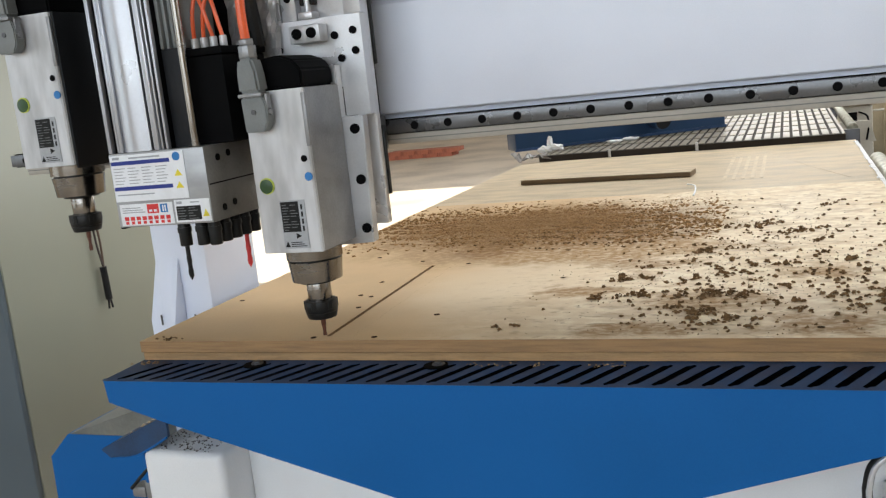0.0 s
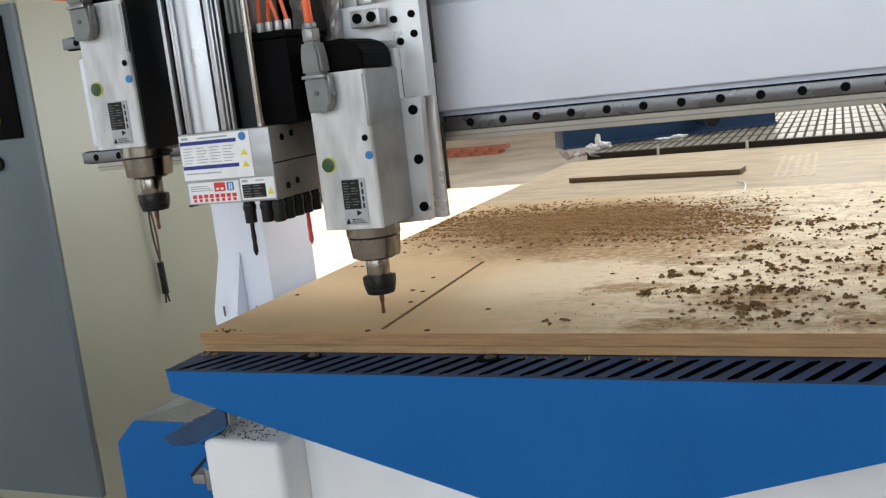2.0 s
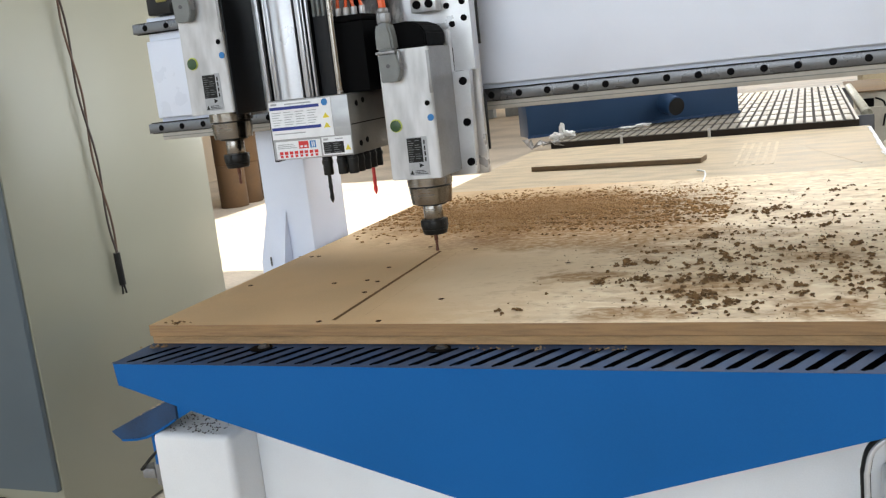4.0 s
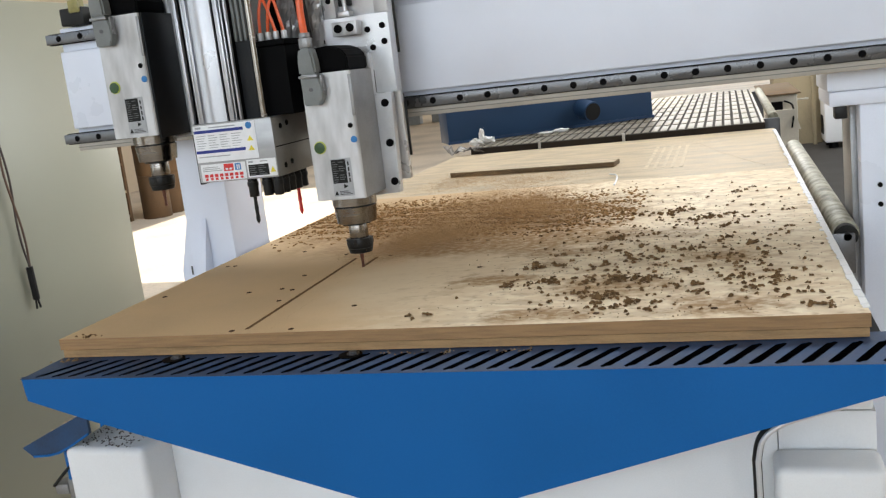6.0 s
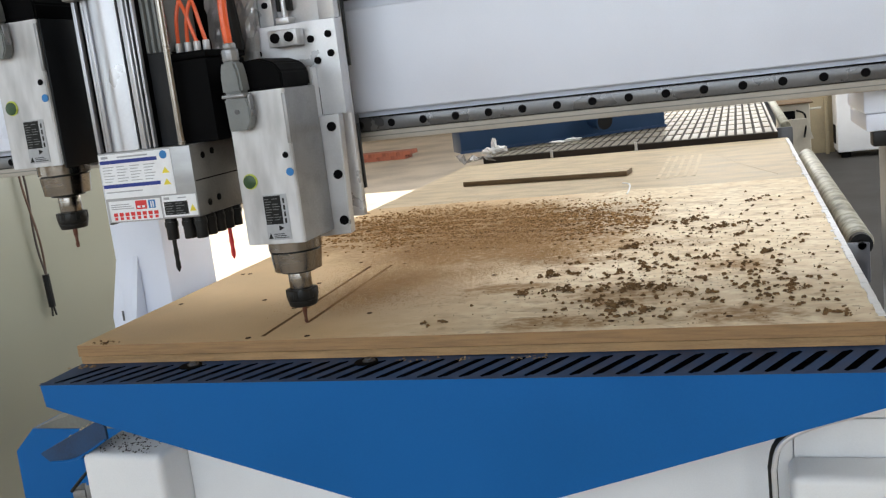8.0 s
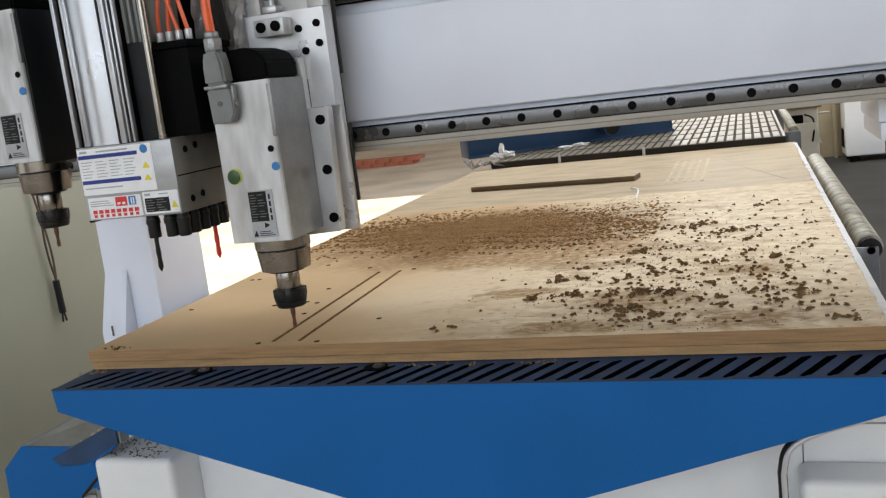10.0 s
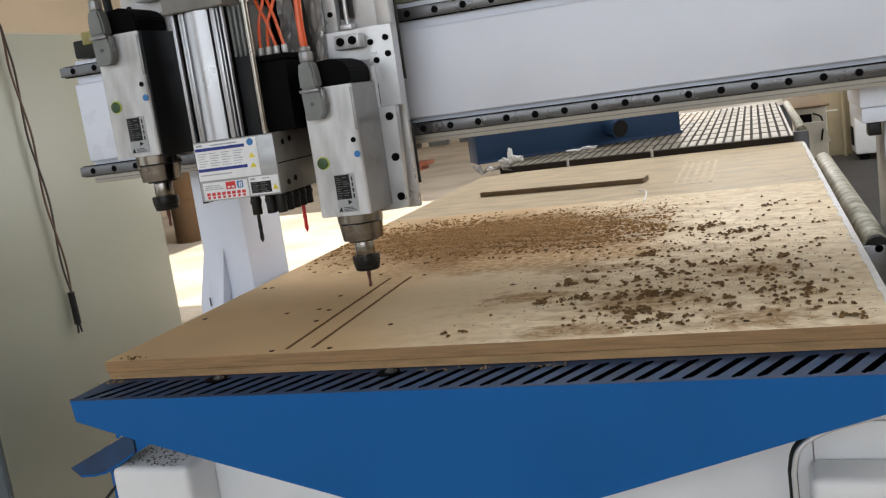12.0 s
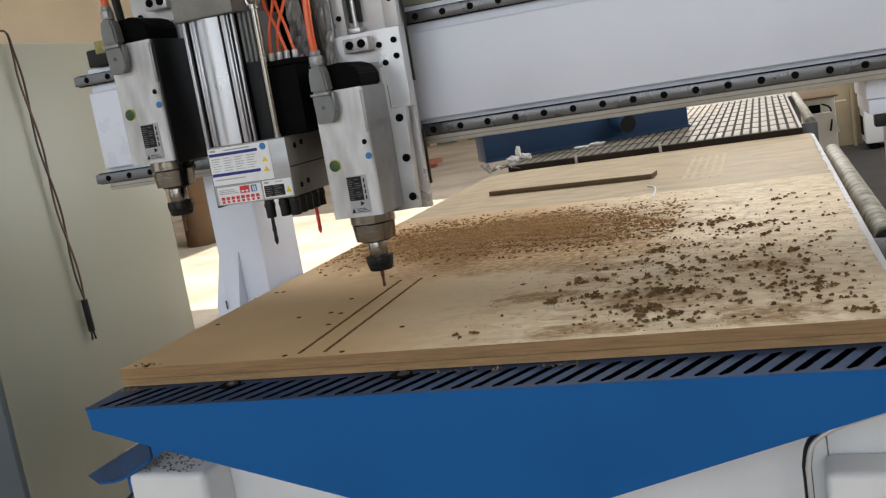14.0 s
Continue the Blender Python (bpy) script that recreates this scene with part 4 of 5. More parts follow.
for i in range(5):
    bx(bm, X0 + 0.1145, X0 + 0.127 + 0.003 * (i % 2), F - 0.0016, F - 0.0011, 0.2252 + i * 0.0041, 0.2264 + i * 0.0041)
    bx(bm, X0 + 0.1345, X0 + 0.151 - 0.004 * (i % 3), F - 0.0016, F - 0.0011, 0.2252 + i * 0.0041, 0.2264 + i * 0.0041)
part("fine_print", bm, PRINT_DIM, rat)
bm = B()
bx(bm, X0 + 0.114, X0 + 0.124, F - 0.0013, F - 0.0007, 0.2490, 0.2530)
bx(bm, X0 + 0.140, X0 + 0.156, F - 0.0013, F - 0.0007, 0.2500, 0.2520)
part("maker_mark", bm, LABEL_GREY, rat)
part("warning_triangle", prism(B(), [(X0 + 0.160, 0.228), (X0 + 0.1715, 0.228), (X0 + 0.1657, 0.239)], F - 0.0016, F - 0.0007), YELLOW, rat)

# pneumatic cylinder in a ribbed extrusion
bm = B()
bx(bm, -0.280, -0.170, -0.097, 0.02, 0.3345, 0.580)
part("extrusion_core", bm, BLACK, drill)
for x0, x1, y in ((-0.2810, -0.2745, -0.107), (-0.2663, -0.2620, -0.104), (-0.2600, -0.2540, -0.106), (-0.1945, -0.1848, -0.107), (-0.1838, -0.1800, -0.103), (-0.1730, -0.1690, -0.106)):
    part("rib", bx(B(), x0, x1, y, -0.0972, 0.3345, 0.580, 0.001), EXTR, drill)
bm = B()
prism(bm, [(-0.2535 + 0.0505 * k / 12, -0.0972 - 0.0120 * math.sin(math.pi * (0.12 + 0.76 * k / 12))) for k in range(13)] + [(-0.2030, -0.0965), (-0.2535, -0.0965)], 0.3345, 0.580, "z")
part("barrel", bm, EXTR, drill, "bright rounded cylinder barrel")
part("cylinder_cap", bx(B(), -0.290, -0.158, -0.118, 0.03, 0.5805, 0.640, 0.004), CAST, drill, "dull cast cylinder cap")
part("cylinder_cap_top", bx(B(), -0.280, -0.170, -0.10, 0.02, 0.6405, 0.72, 0.004), BLACK, drill)
for i in range(4):
    part("fin", bx(B(), -0.1680 + i * 0.0085, -0.1625 + i * 0.0085, -0.088 + 0.004 * i, 0.02, 0.4845, 0.580, 0.001), PLASTIC, drill)
part("dark_cover", bx(B(), -0.1685, -0.1375, -0.088, 0.03, 0.3345, 0.484, 0.002), DARK_GREY, drill)
part("motor", bx(B(), -0.1370, -0.070, -0.076, 0.05, 0.3345, 0.468, 0.003), BLACK, drill, "matt black motor block")
part("motor_lid", bx(B(), -0.1373, -0.068, -0.079, 0.052, 0.4685, 0.480, 0.002), BLACK, drill)
part("guide_rod", cyl(B(), (-0.124, -0.098, 0.3345), 0.0064, 0.250, seg=18), CHROME, drill, "steel guide rod")
bm = B()
tube(bm, [(-0.124 + 0.012 * math.cos(a), -0.098, 0.598 + 0.013 * math.sin(a)) for a in [math.pi * k / 4 for k in range(9)]], 0.005, 8, 4)
cyl(bm, (-0.124, -0.098, 0.580), 0.0095, 0.008, seg=18)
part("rod_eye", bm, CHROME, drill)
for i in range(4):
    x = -0.128 + 0.0170 * i
    bm = B()
    cyl(bm, (x, -0.055, 0.480), 0.0058, 0.016, seg=12, bev=0.001)
    fit_ = part("fitting", bm, ALU, drill)
    bend = (0.022, 0.030, -0.034, -0.026)[i]
    part("air_tube", tube(B(), [(x, -0.055, 0.494), (x + bend * 0.3, -0.058, 0.54), (x + bend, -0.045, 0.61), (x - bend * 0.4, -0.02, 0.68), (x - bend, 0.02, 0.80)], 0.0032, 8), ORANGE, fit_, "thin orange air tube")
part("cable_chain", tube(B(), [(-0.075, 0.045, 0.478), (-0.078, 0.03, 0.60), (-0.10, 0.03, 0.80)], 0.012, 10), RUBBER, drill)


def chuck(x, y, kind):
    bm = B()
    cyl(bm, (x, y, ZL - 0.038), 0.0098, 0.038, seg=18, bev=0.0015)
    cyl(bm, (x, y, ZL - 0.016), 0.0112, 0.008, seg=18)
    c = part("chuck", bm, RUBBER, drill)
    if kind:
        bm = B()
        cyl(bm, (x, y, ZL - 0.088), 0.0036, 0.052, seg=10)
        cyl(bm, (x, y, ZL - 0.094), 0.0006, 0.006, seg=10, r2=0.0036)
        for i in range(9):
            bx(bm, -0.0042, 0.0042, -0.001, 0.001, ZL - 0.087 + i * 0.0036, ZL - 0.084 + i * 0.0036, 0, 1, Matrix.Translation((x, y, 0)) @ Matrix.Rotation(i * 0.55, 4, "Z"))
        part("drill_bit", bm, RED if kind == 2 else RUBBER, c, "red drill bit" if kind == 2 else "dark drill bit")


chuck(-0.178, -0.085, 1)
chuck(-0.147, -0.082, 0)
for i in range(5):
    chuck(-0.122, -0.085 + 0.029 * i, 2 if i == 3 else 0)
    if i < 3:
        chuck(-0.148, -0.05 + 0.03 * i, 0)

# ---- control cabinet with its hanging wire ----
cab = thing("control_cabinet", "grey-fronted electrical cabinet with cream glossy side", "cabinet")
CX, CY0, CY1, CZ = -0.88, 0.58, 1.487, 1.577
part("carcass", bx(B(), -1.62, CX, CY0 + 0.004, CY1, 0.012, CZ, 0.004), CREAM, cab)
part("front_door", bx(B(), -1.61, CX - 0.004, CY0 - 0.016, CY0 + 0.0035, 0.20, CZ - 0.01, 0.004), GREY, cab, "blue-grey painted cabinet front")
part("plinth", bx(B(), -1.58, CX - 0.03, CY0 + 0.02, CY1 - 0.02, 0.0, 0.0118), BLACK, cab)
for x in (-1.30, -1.12):
    part("louvre", bx(B(), x - 0.05, x + 0.045, CY0 - 0.020, CY0 - 0.0165, 0.13 + 0.04, 0.175, 0.001), BLACK, cab)
pan = part("control_panel", bx(B(), -1.30, -0.918, CY0 - 0.024, CY0 - 0.0165, 1.222, 1.54, 0.003), BLACK, cab, "black operator panel")
for x, z in ((-1.00, 1.275), (-1.10, 1.275)):
    bm = B()
    cyl(bm, (x, CY0 - 0.032, z), 0.017, 0.008, "y", 20, bev=0.001)
    part("button_ring", bm, YELLOW if x > -1.05 else RUBBER, pan)
    part("push_button", cyl(B(), (x, CY0 - 0.040, z), 0.011, 0.008, "y", 18, bev=0.001), GREEN, pan)
bm = B()
cyl(bm, (-1.025, CY0 - 0.030, 1.16), 0.02, 0.012, "y", 20, bev=0.001)
part("selector_switch", bm, RUBBER, cab)

lead = thing("hanging_lead", "thin dark twisted wire with two loose ends", "wire")
for k_, (mt, ph) in enumerate(((WIRE, 0.0), (WIRE2, math.pi))):
    pts = [(CX + 0.02, 0.835, CZ + 0.03), (CX + 0.03, 0.865, CZ + 0.025)]
    for i in range(12):
        z = CZ - 0.03 - i * (CZ - 0.03 - 0.80) / 11
        pts.append((CX + 0.020 + 0.003 * math.cos(ph + i * 1.1), 0.885 + 0.005 * i + 0.008 * math.sin(ph + i * 1.1), z))
    pts.append((CX + 0.018, 0.943 + 0.004 * math.cos(ph), 0.755))
    part("strand", tube(B(), pts, 0.0033, 8, 5), mt, lead)
part("sleeve", tube(B(), [(CX + 0.018, 0.940, 0.80), (CX + 0.018, 0.944, 0.70)], 0.0102, 10, 2), RUBBER, lead, "black heat-shrink sleeve")
for dx in (-0.008, 0.008):
    part("loose_end", tube(B(), [(CX + 0.018, 0.944 + dx * 0.3, 0.71), (CX + 0.018, 0.946 + dx, 0.672)], 0.003, 6, 2), RUBBER, lead)
solid("terminal_block", bx(B(), CX - 0.09, CX - 0.005, 0.80, 0.86, CZ, CZ + 0.05, 0.004), ORANGE, "small orange terminal block on the cabinet's top", "terminal")

# ---- far things in the hall ----
roll_m = mesh_of("cardboard_roll", cyl(B(), (0, 0, 0), 0.152, 0.46, seg=36, bev=0.004), CARD)
rnd = random.Random(11)
for i in range(6):
    for lev in range(2):
        o = new("cardboard_roll", roll_m)
        o.location = (-4.80 - rnd.uniform(0, 0.03), 7.46 + i * 0.315, lev * 0.461)
        tagged(o, "brown cardboard drum in a double row", "drum", "cardboard drums")
rack = thing("wall_shelf", "dark shelf with boards behind the drums", "shelf")
for z in (0.05, 0.31, 0.60, 0.92, 1.22):
    part("board", bx(B(), -5.6, -5.0, 5.2, 7.24, z, z + 0.03), KRAFT if z == 0.31 else CARD, rack)
for y, z, w, h in ((6.15, 0.081, 0.24, 0.16), (6.62, 0.081, 0.20, 0.20), (6.25, 0.341, 0.30, 0.10), (6.80, 0.341, 0.14, 0.20), (6.10, 0.631, 0.22, 0.17), (6.55, 0.631, 0.30, 0.09), (6.30, 0.951, 0.2, 0.14)):
    part("stored_box", bx(B(), -5.35, -5.05, y, y + w, z, z + h, 0.004), CARD, rack)
part("back", bx(B(), -5.65, -5.6, 5.2, 7.24, 0.0, 1.4), WIRE, rack)
for y in (5.2, 7.241):
    part("upright", bx(B(), -5.6, -5.0, y, y + 0.04, 0.0, 1.4), CARD, rack)
stack = thing("brick_stack", "low stack of red bricks on the floor", "bricks")
brick = mesh_of("brick", bx(B(), -0.12, 0.12, -0.055, 0.055, 0, 0.065, 0.004, 1), BRICK)
for i in range(5):
    for j in range(3):
        for k_ in range(2):
            o = new("brick", brick)
            o.parent, o.location = stack, (-5.2 + i * 0.25 + 0.1 * (k_ % 2), 13.2 + j * 0.13, k_ * 0.066)
for i in range(7):
    bm = bx(B(), -0.22, 0.22, -0.2, 0.2, 0, 0.26, 0.006, 1, pose(-6.4 + i * 0.62, 19.0 + 0.3 * (i % 3), 0, 0, 0, 8 * (i % 4)))
    solid("floor_box", bm, PLASTIC if i % 3 else CARD, "small grey crate on the hall floor", "crate", "crates on the floor")

far = thing("white_machine", "white machine unit with a dark slot beyond the bed", "machine")
part("cabinet", bx(B(), 1.36, 1.56, 5.2, 6.4, 0.0, 0.80, 0.01), GREYED, far)
part("top_plate", bx(B(), 1.33, 1.58, 5.16, 6.4, 0.801, 0.811, 0.003), STRIP_EDGE, far, "brown board lying on the machine")
part("slot", bx(B(), 1.40, 1.47, 5.185, 5.199, 0.68, 0.76), BLACK, far)
part("apron", prism(B(), [(1.335, 0.585), (1.565, 0.585), (1.53, 0.715), (1.36, 0.715)], 5.05, 5.08), GREYED, far, "splayed sheet apron")
part("hose", tube(B(), [(1.48, 5.18, 0.76), (1.52, 5.10, 0.74), (1.525, 5.06, 0.68), (1.51, 5.03, 0.60)], 0.006), BLACK, far)
part("side_lever", cyl(B(), (1.555, 5.3, 0.755), 0.007, 0.08, "x", 10), GREYED, far)
far2 = thing("rear_machine", "pale grey machine housing on the hall floor", "machine")
part("housing", bx(B(), 2.02, 3.6, 8.6, 9.0, 0.06, 1.12, 0.02), WHITE_LOW, far2)
for x, y in ((2.10, 8.66), (3.5, 8.66), (2.10, 8.94), (3.5, 8.94)):
    part("foot", cyl(B(), (x, y, 0.0), 0.045, 0.06, seg=14), BLACK, far2)
part("side_slot", bx(B(), 2.012, 2.019, 8.70, 8.90, 0.14, 0.32), BLACK, far2)
part("edge_trim", bx(B(), 1.95, 1.985, 9.05, 9.12, 0.0, 1.03, 0.004), KRAFT, far2)
solid("carton", bx(B(), 1.62, 2.9, 9.95, 10.7, 0, 1.62, 0.01), KRAFT, "tall brown carton behind the machines", "carton")
bm = B()
bx(bm, 1.63, 1.90, 9.35, 9.70, 0.7105, 0.88, 0.03)
solid("carton", bx(B(), 1.60, 2.05, 9.2, 9.9, 0, 0.71, 0.01), KRAFT, "low brown carton with a bag on it", "carton")
solid("green_bag", bm, shader("green_plastic", (0.12, 0.45, 0.06), 0.5), "bright green plastic bag by the carton", "bag")
far_roll = thing("rear_roller", "pale steel roller beside the gridded bed", "roller")
part("tube", cyl(B(), (1.315, 2.95, 0.862), 0.021, 1.9, "y", 24, bev=0.002), ROLLER, far_roll)
part("bracket", bx(B(), 1.27, 1.34, 2.925, 2.945, 0.0, 0.86, 0.003), RAIL, far_roll)
part("bracket", bx(B(), 1.27, 1.34, 4.855, 4.875, 0.0, 0.86, 0.003), RAIL, far_roll)

# ---- chips and sawdust ----
rng = np.random.default_rng(7)


def flakes(name, centres, sizes, material, label, lift=0.35, kind="stuff", crumb=False):
    """Many small bent flakes, or rounder crumbs: one at each centre, laid at random turns."""
    k = len(centres)
    a, b_ = rng.uniform(0, 2 * np.pi, k), rng.uniform(-0.7, 0.7, k)
    base = np.array([(-0.8, -0.6, 0), (0.8, -0.5, 0.1), (0.75, 0.6, 0), (-0.7, 0.55, 0.12), (-0.25, -0.1, 0.85), (0.35, 0.15, 0.75)], float)
    if crumb:
        base = np.array([(-0.85, -0.75, 0), (0.85, -0.7, 0), (0.8, 0.8, 0), (-0.8, 0.75, 0), (-0.62, -0.25, 0.95), (0.65, 0.3, 0.9)], float)
    v = base[None] * rng.uniform(0.6, 1.3, (k, 6, 3)) * sizes[:, None, None]
    ca, sa, cb, sb = np.cos(a), np.sin(a), np.cos(b_), np.sin(b_)
    x, y, z = v[..., 0], v[..., 1], v[..., 2]
    x, z = x * cb[:, None] + z * sb[:, None], -x * sb[:, None] * lift + z * cb[:, None]
    x, y = x * ca[:, None] - y * sa[:, None], x * sa[:, None] + y * ca[:, None]
    z = z - z.min(axis=1, keepdims=True)
    v = np.stack([x, y, z], -1) + centres[:, None, :]
    tri = np.array([(0, 1, 5), (0, 5, 4), (1, 2, 5), (2, 3, 4), (2, 4, 5), (3, 0, 4), (0, 3, 2), (0, 2, 1)])
    f = (tri[None] + 6 * np.arange(k)[:, None, None]).reshape(-1, 3)
    me = bpy.data.meshes.new(name)
    me.from_pydata(v.reshape(-1, 3).tolist(), [], f.tolist())
    me.materials.append(material)
    return tagged(new(name, me), label, "wood chips" if label else "", kind=kind if label else "")


def clumps(spots, per, spread, size, heap):
    """Flake centres and sizes for heaps at the spots."""
    c, s_ = [], []
    for x, y, w in spots:
        k = max(3, int(per * w))
        d = rng.normal(0, spread * w, (k, 2))
        h = heap * w * np.sqrt(np.maximum(0, 1 - (np.hypot(d[:, 0], d[:, 1]) / (2 * spread * w)) ** 2)) * rng.uniform(0, 1, k)
        c.append(np.c_[x + d[:, 0], y + d[:, 1], TOP + 0.0003 + h])
        s_.append(rng.uniform(0.6, 1.4, k) * size)
    return np.vstack(c), np.concatenate(s_)


# heaps that stand out, then smaller ones strewn between them
HEAPS = [(0.91, 0.59), (0.94, 0.26), (0.95, 0.13), (1.03, 0.85), (1.1, 0.77), (1.2, 0.2), (0.97, 0.23), (0.83, 0.25), (0.97, 0.11), (0.76, 0.24), (0.79, 0.37)]
CLUMPS = [(0.81, 0.47), (0.82, 0.37), (0.88, 0.23), (0.89, 0.26), (0.89, 0.17), (0.9, 0.36), (0.89, 0.52), (0.96, 0.51), (1.0, 0.46), (0.95, 0.4), (0.99, 0.24), (0.94, 0.07), (0.92, 0.07),
          (1.01, 0.05), (1.02, 0.09), (1.05, 0.19), (1.07, 0.19), (1.09, 0.14), (1.06, 0.3), (1.06, 0.45), (0.99, 0.83), (0.94, 0.85), (1.05, 0.76), (1.12, 0.55), (1.16, 0.48), (1.2, 0.39),
          (1.12, 0.24), (1.15, 0.23), (1.18, 0.3), (1.17, 0.16), (1.19, 0.14), (1.24, 0.62), (1.24, 0.12), (1.25, 0.05), (1.11, 0.66), (1.13, 0.8), (1.14, 1.09), (1.25, 0.8), (0.65, 0.064)]


def arms(x, y, w):
    """A heap as a few lobes side by side, drawn out along x."""
    return [(x + rng.normal(0, 0.016 * w), y + rng.normal(0, 0.010 * w), w * rng.uniform(0.45, 0.9)) for _ in range(int(2 + 3 * w))]


spots = []
for x, y in HEAPS:
    spots += arms(x, y, 1.3)
for x, y in CLUMPS:
    spots += arms(x, y, rng.uniform(0.5, 0.9))
for cx, cy_, sx, sy, k in ((0.95, 0.30, 0.07, 0.14, 70), (1.10, 0.50, 0.09, 0.25, 70), (1.19, 0.22, 0.06, 0.13, 36), (0.93, 0.72, 0.09, 0.17, 26), (0.97, 0.12, 0.08, 0.05, 22), (1.14, 0.98, 0.10, 0.16, 12)):
    for _ in range(k):
        x, y = rng.normal(cx, sx), rng.normal(cy_, sy)
        if 0.66 < x < 1.29 and 0.03 < y < 1.35:
            spots.append((x, y, rng.uniform(0.2, 0.55)))
for _ in range(220):
    x, y = rng.normal(1.02, 0.15), rng.normal(0.40, 0.28)
    if 0.66 < x < 1.29 and 0.03 < y < 1.38:
        spots.append((x, y, rng.uniform(0.12, 0.3)))
spots = [(x, y, w) for x, y, w in spots if y > 0.02 and x < 1.292]
c, s_ = clumps([(x, y, w * 0.8) for x, y, w in spots], 26, 0.0053, 0.0024, 0.0095)
flakes("chip_clumps", c, s_, CHIP, "dark brown wood chip clumps scattered on the board", crumb=True)
k = 1500
c = np.c_[rng.normal(0.98, 0.16, k), rng.normal(0.42, 0.33, k), np.full(k, TOP + 0.0003)]
c = c[(c[:, 0] > 0.62) & (c[:, 0] < 1.29) & (c[:, 1] > 0.01) & (c[:, 1] < 1.40)]
flakes("stray_chips", c, rng.uniform(0.0007, 0.0022, len(c)), CHIP, "small dark chips strewn over the board")


# the long drift of finer chips in the middle: rounded lumps in short ridges, and loose grains
def drift(k):
    u, w = rng.uniform(-1, 1, k) * 0.52, rng.normal(0, 0.15, k)
    x, y = 0.42 + u, 1.04 + w - 0.16 * u
    ok = (rng.random(k) < np.clip(1.25 - np.abs(u) * 1.6, 0, 1)) & (x > 0.01) & (x < 0.92) & (y > 0.66 + 0.12 * rng.random(k)) & (y < 1.30 + 0.15 * rng.random(k))
    return x[ok], y[ok]


def lumps(name, x, y, r, material, label):
    """Soft rounded crumbs, wider than deep, half sunk in the dust."""
    seed = B()
    bmesh.ops.create_icosphere(seed, subdivisions=1, radius=1.0)
    v0, f0 = np.array([v.co[:] for v in seed.verts]), np.array([[v.index for v in f.verts] for f in seed.faces])
    seed.free()
    k = len(x)
    rough_ = 1 + 0.30 * rng.normal(0, 1, (k, len(v0), 1)).clip(-1.2, 1.2)
    size_ = np.c_[r * rng.uniform(0.9, 1.5, k), r * rng.uniform(0.75, 1.15, k), r * rng.uniform(0.5, 0.85, k)]
    v = v0[None] * rough_ * size_[:, None, :]
    v[..., 2] = np.maximum(v[..., 2], -0.2 * r[:, None]) + 0.2 * r[:, None]
    v += np.c_[x, y, np.full(k, TOP + 0.0001)][:, None, :]
    f = (f0[None] + len(v0) * np.arange(k)[:, None, None]).reshape(-1, 3)
    me = bpy.data.meshes.new(name)
    me.from_pydata(v.reshape(-1, 3).tolist(), [], f.tolist())
    me.materials.append(material)
    return tagged(new(name, me), label, "sawdust", kind="stuff")


x, y = drift(9000)
keep = np.array([noise.noise(Vector((a * 9, b * 26, 3.0))) > -0.22 for a, b in zip(x, y)])
x, y = x[keep], y[keep]
lumps("sawdust_drift", x, y, rng.uniform(0.0012, 0.0044, len(x)) * rng.uniform(0.7, 1.15, len(x)), DUST, "long drift of brown sawdust crumbs on the board")
x, y = drift(6000)
flakes("sawdust_grains", np.c_[x, y, np.full(len(x), TOP + 0.0003)], rng.uniform(0.0006, 0.0019, len(x)), DUST, "loose sawdust grains round the drift")
# ridges of darker chips towards the drift's far end
k = 1500
x, y = rng.normal(0.66, 0.13, k), rng.normal(0.93, 0.14, k)
ok = (y < 1.35) & (y > 0.66) & (np.sin(y * 95 + 3 * np.sin(x * 11)) > 0.2)
lumps("dark_drift", x[ok], y[ok], rng.uniform(0.0015, 0.0040, int(ok.sum())), CHIP, "ridges of darker chips on the sawdust drift")
# crumbs on the ledge and on the corner box
k = 85
x = rng.choice(np.array([0.02, 0.022, 0.018, 0.24, 0.556, 0.66, 0.72, 0.81, 0.83, 0.62]), k) + rng.normal(0, 0.013, k)
flakes("ledge_crumbs", np.c_[x, rng.uniform(-0.022, -0.003, k), np.full(k, 0.8148)], rng.uniform(0.0012, 0.0036, k), LIGHT_CHIP, "pale crumbs of wood on the blue ledge")
k = 160
flakes("corner_crumbs", np.c_[rng.uniform(0.02, 0.14, k), rng.uniform(-0.04, 0.055, k), np.full(k, 0.6682)], rng.uniform(0.0009, 0.0030, k), WIRE, "dark crumbs on the white corner box")
k = 20
flakes("edge_crumbs", np.c_[rng.normal(0.050, 0.012, k), np.abs(rng.normal(0.012, 0.010, k)) + 0.002, np.full(k, TOP + 0.0002)], rng.uniform(0.0012, 0.0034, k), CHIP, "brown crumbs by the board's front corner", crumb=True)
k = 220
x = rng.uniform(-0.30, -0.218, k)
debris = flakes("tray_debris", np.c_[x, rng.uniform(0.275, 0.36, k), 0.6005 + 0.010 * rng.random(k) ** 2], rng.uniform(0.002, 0.008, k), PINE, "", crumb=True)
debris.parent = gantry
k = 26
x = rng.uniform(-0.03, 0.04, k)
flakes("bracket_crumbs", np.c_[x, rng.uniform(-0.038, 0.03, k), 0.7265 - (0.046 - x) * 0.4552], rng.uniform(0.0015, 0.004, k), PINE, "pale crumbs on the folded bracket")


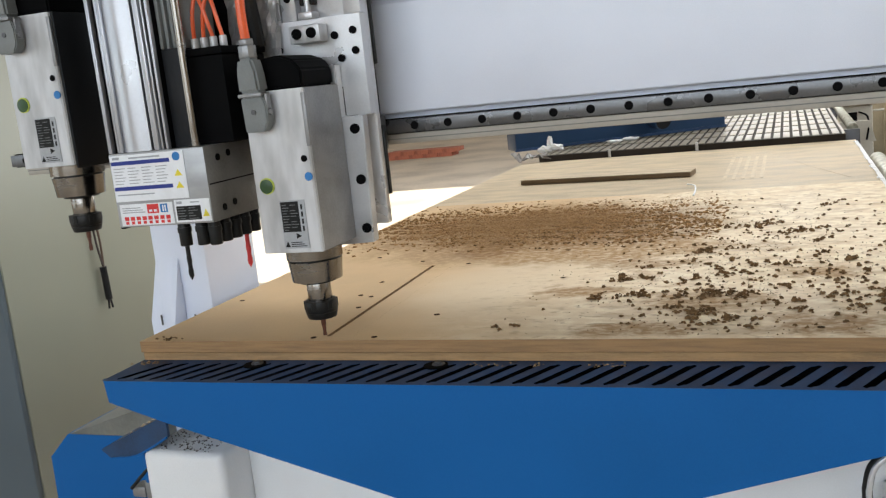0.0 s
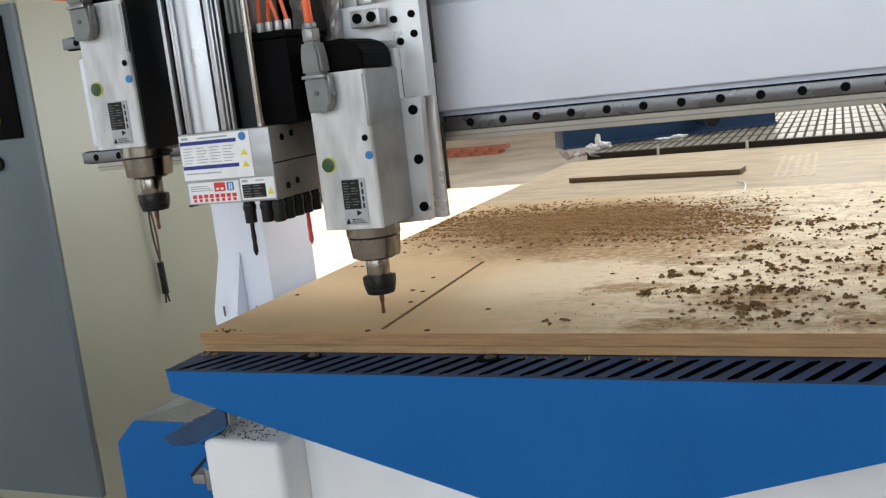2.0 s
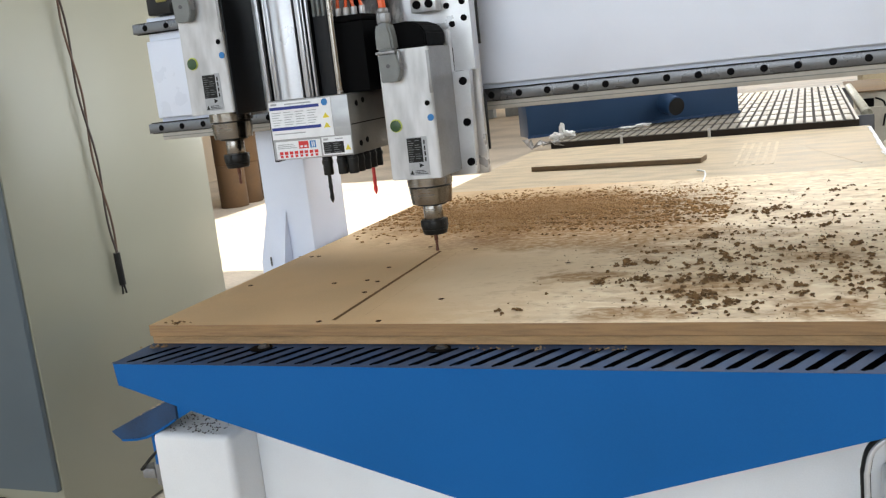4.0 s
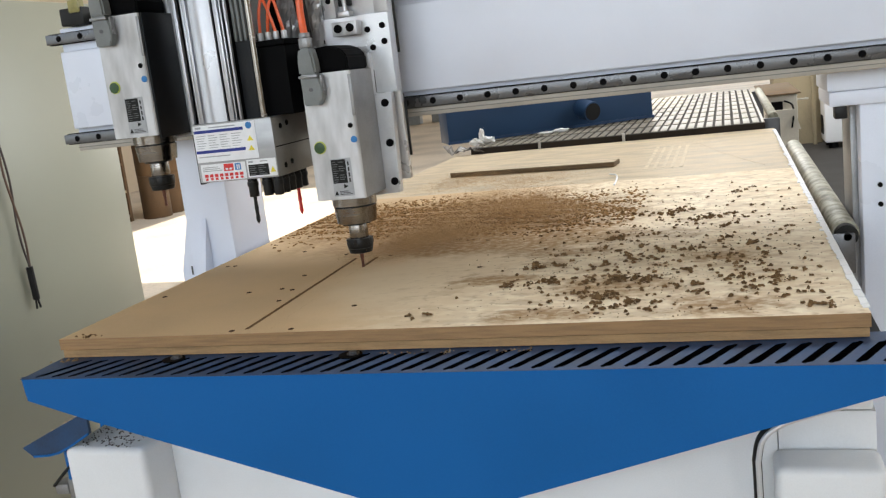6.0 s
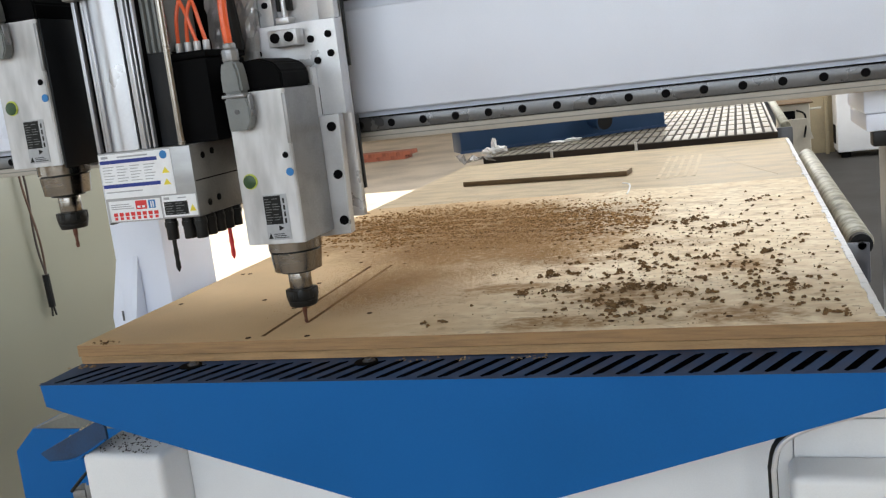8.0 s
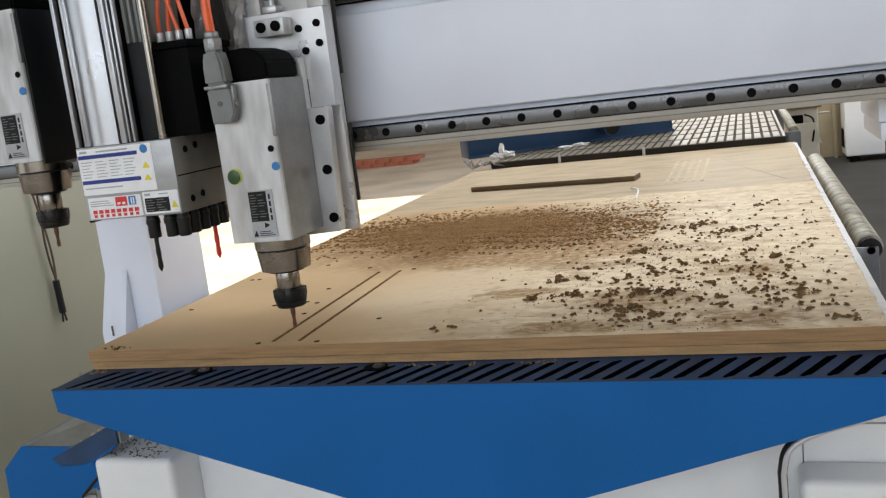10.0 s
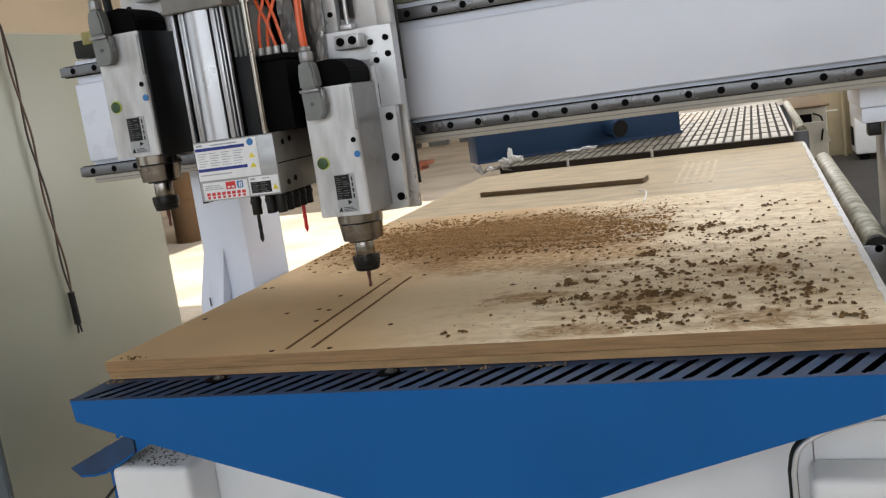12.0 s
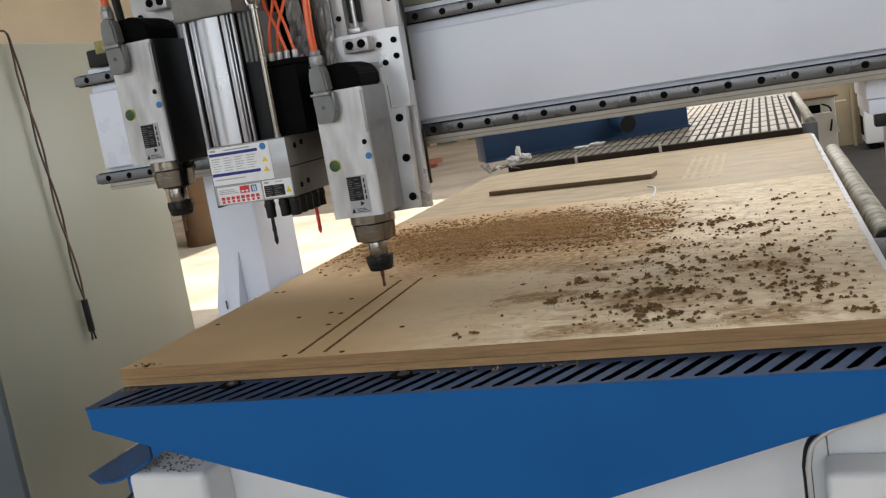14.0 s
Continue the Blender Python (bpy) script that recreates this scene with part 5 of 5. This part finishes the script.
# fine dust that the cutter throws up: small flat puffs that lie in the drift and fly while it cuts
plume = thing("dust_plume", "puffs of fine brown dust thrown up by the cutter", "dust", kind="stuff")
PUFFS = []
for v_ in range(4):
    k = 1700
    c = np.c_[rng.normal(0, 0.044, k), rng.normal(0, 0.048, k), np.abs(rng.normal(0, 0.009, k))]
    first = flakes("dust_puff", c, rng.uniform(0.0005, 0.0010, k), PUFF, "")
    for q in range(14):
        o = first if q == 0 else new("dust_puff", first.data)
        for key in ("label", "category", "kind"):
            if key in o:
                del o[key]
        o.parent = plume
        d = 0.05 + rng.random() ** 0.75 * 0.62
        a = np.radians(rng.normal(66, 8 + 10 * d))
        rest = (rng.normal(0.42, 0.15), rng.normal(1.02, 0.11), TOP - 0.003)
        PUFFS.append((o, rest, (0.015 + d * np.cos(a), d * np.sin(a), TOP + 0.004 + 0.13 * d * rng.random()), rng.uniform(0, 360)))


# ---- what moves ----
TIP = [
    (0.0, 0.3445, 0.032, 0.845), (0.5, 0.3445, 0.031, 0.845), (1.0, 0.345, 0.031, 0.857), (1.5, 0.345, 0.031, 0.870),
    (1.8, 0.3455, 0.036, 0.871), (2.0, 0.347, 0.051, 0.871), (2.4, 0.352, 0.125, 0.872), (3.2, 0.366, 0.285, 0.873), (4.0, 0.381, 0.443, 0.874), (4.3, 0.386, 0.497, 0.874),
    (4.5, 0.388, 0.531, 0.874), (4.8, 0.392, 0.541, 0.874), (5.0, 0.393, 0.542, 0.870), (5.5, 0.3935, 0.545, 0.849),
    (6.0, 0.394, 0.463, 0.846), (6.5, 0.394, 0.376, 0.845), (7.0, 0.395, 0.286, 0.845), (7.5, 0.395, 0.200, 0.845), (8.0, 0.396, 0.107, 0.845),
    (8.42, 0.396, 0.034, 0.845), (8.8, 0.396, 0.030, 0.850), (9.4, 0.396, 0.030, 0.870), (10.0, 0.396, 0.032, 0.873), (10.25, 0.396, 0.052, 0.873),
    (10.5, 0.395, 0.095, 0.873), (11.0, 0.390, 0.188, 0.873), (11.5, 0.380, 0.295, 0.874), (11.85, 0.375, 0.358, 0.874), (12.0, 0.374, 0.369, 0.874),
    (12.5, 0.373, 0.371, 0.874), (13.0, 0.373, 0.371, 0.874), (13.5, 0.3735, 0.371, 0.874), (14.0, 0.373, 0.388, 0.875),
]


def motions():
    walk(gantry, [(t, pose(0, y, 0)) for t, x, y, z in TIP])
    walk(carriage, [(t, pose(x, y, 0.846)) for t, x, y, z in TIP])
    for ob, dx, dz in ((spindle_low, 0, 0), (spindle_high, -0.441, 0.164), (drill, 0, 0)):
        walk(ob, [(t, pose(x + dx, y, z + dz)) for t, x, y, z in TIP])
    for o, rest, fly, turn in PUFFS:
        rows = [(t, pose(x + fly[0], y + fly[1], fly[2], 0, 0, turn + 25 * (t - 5.5))) for t, x, y, z in TIP if 5.8 < t < 8.3]
        still = pose(*rest, 0, 0, turn)
        walk(o, [(0.0, still), (5.45, still)] + rows + [(8.9, pose(*rest, 0, 0, turn + 60)), (14.0, pose(*rest, 0, 0, turn + 60))])
    for o, y in STRIPS:
        t = 5.5 + (0.545 - y) / 0.1755
        up, down = pose(0, 0, 0), pose(0, 0, -0.0055)
        walk(o, [(0.0, up), (t - 0.06, up), (t + 0.06, down), (14.0, down)])


motions()
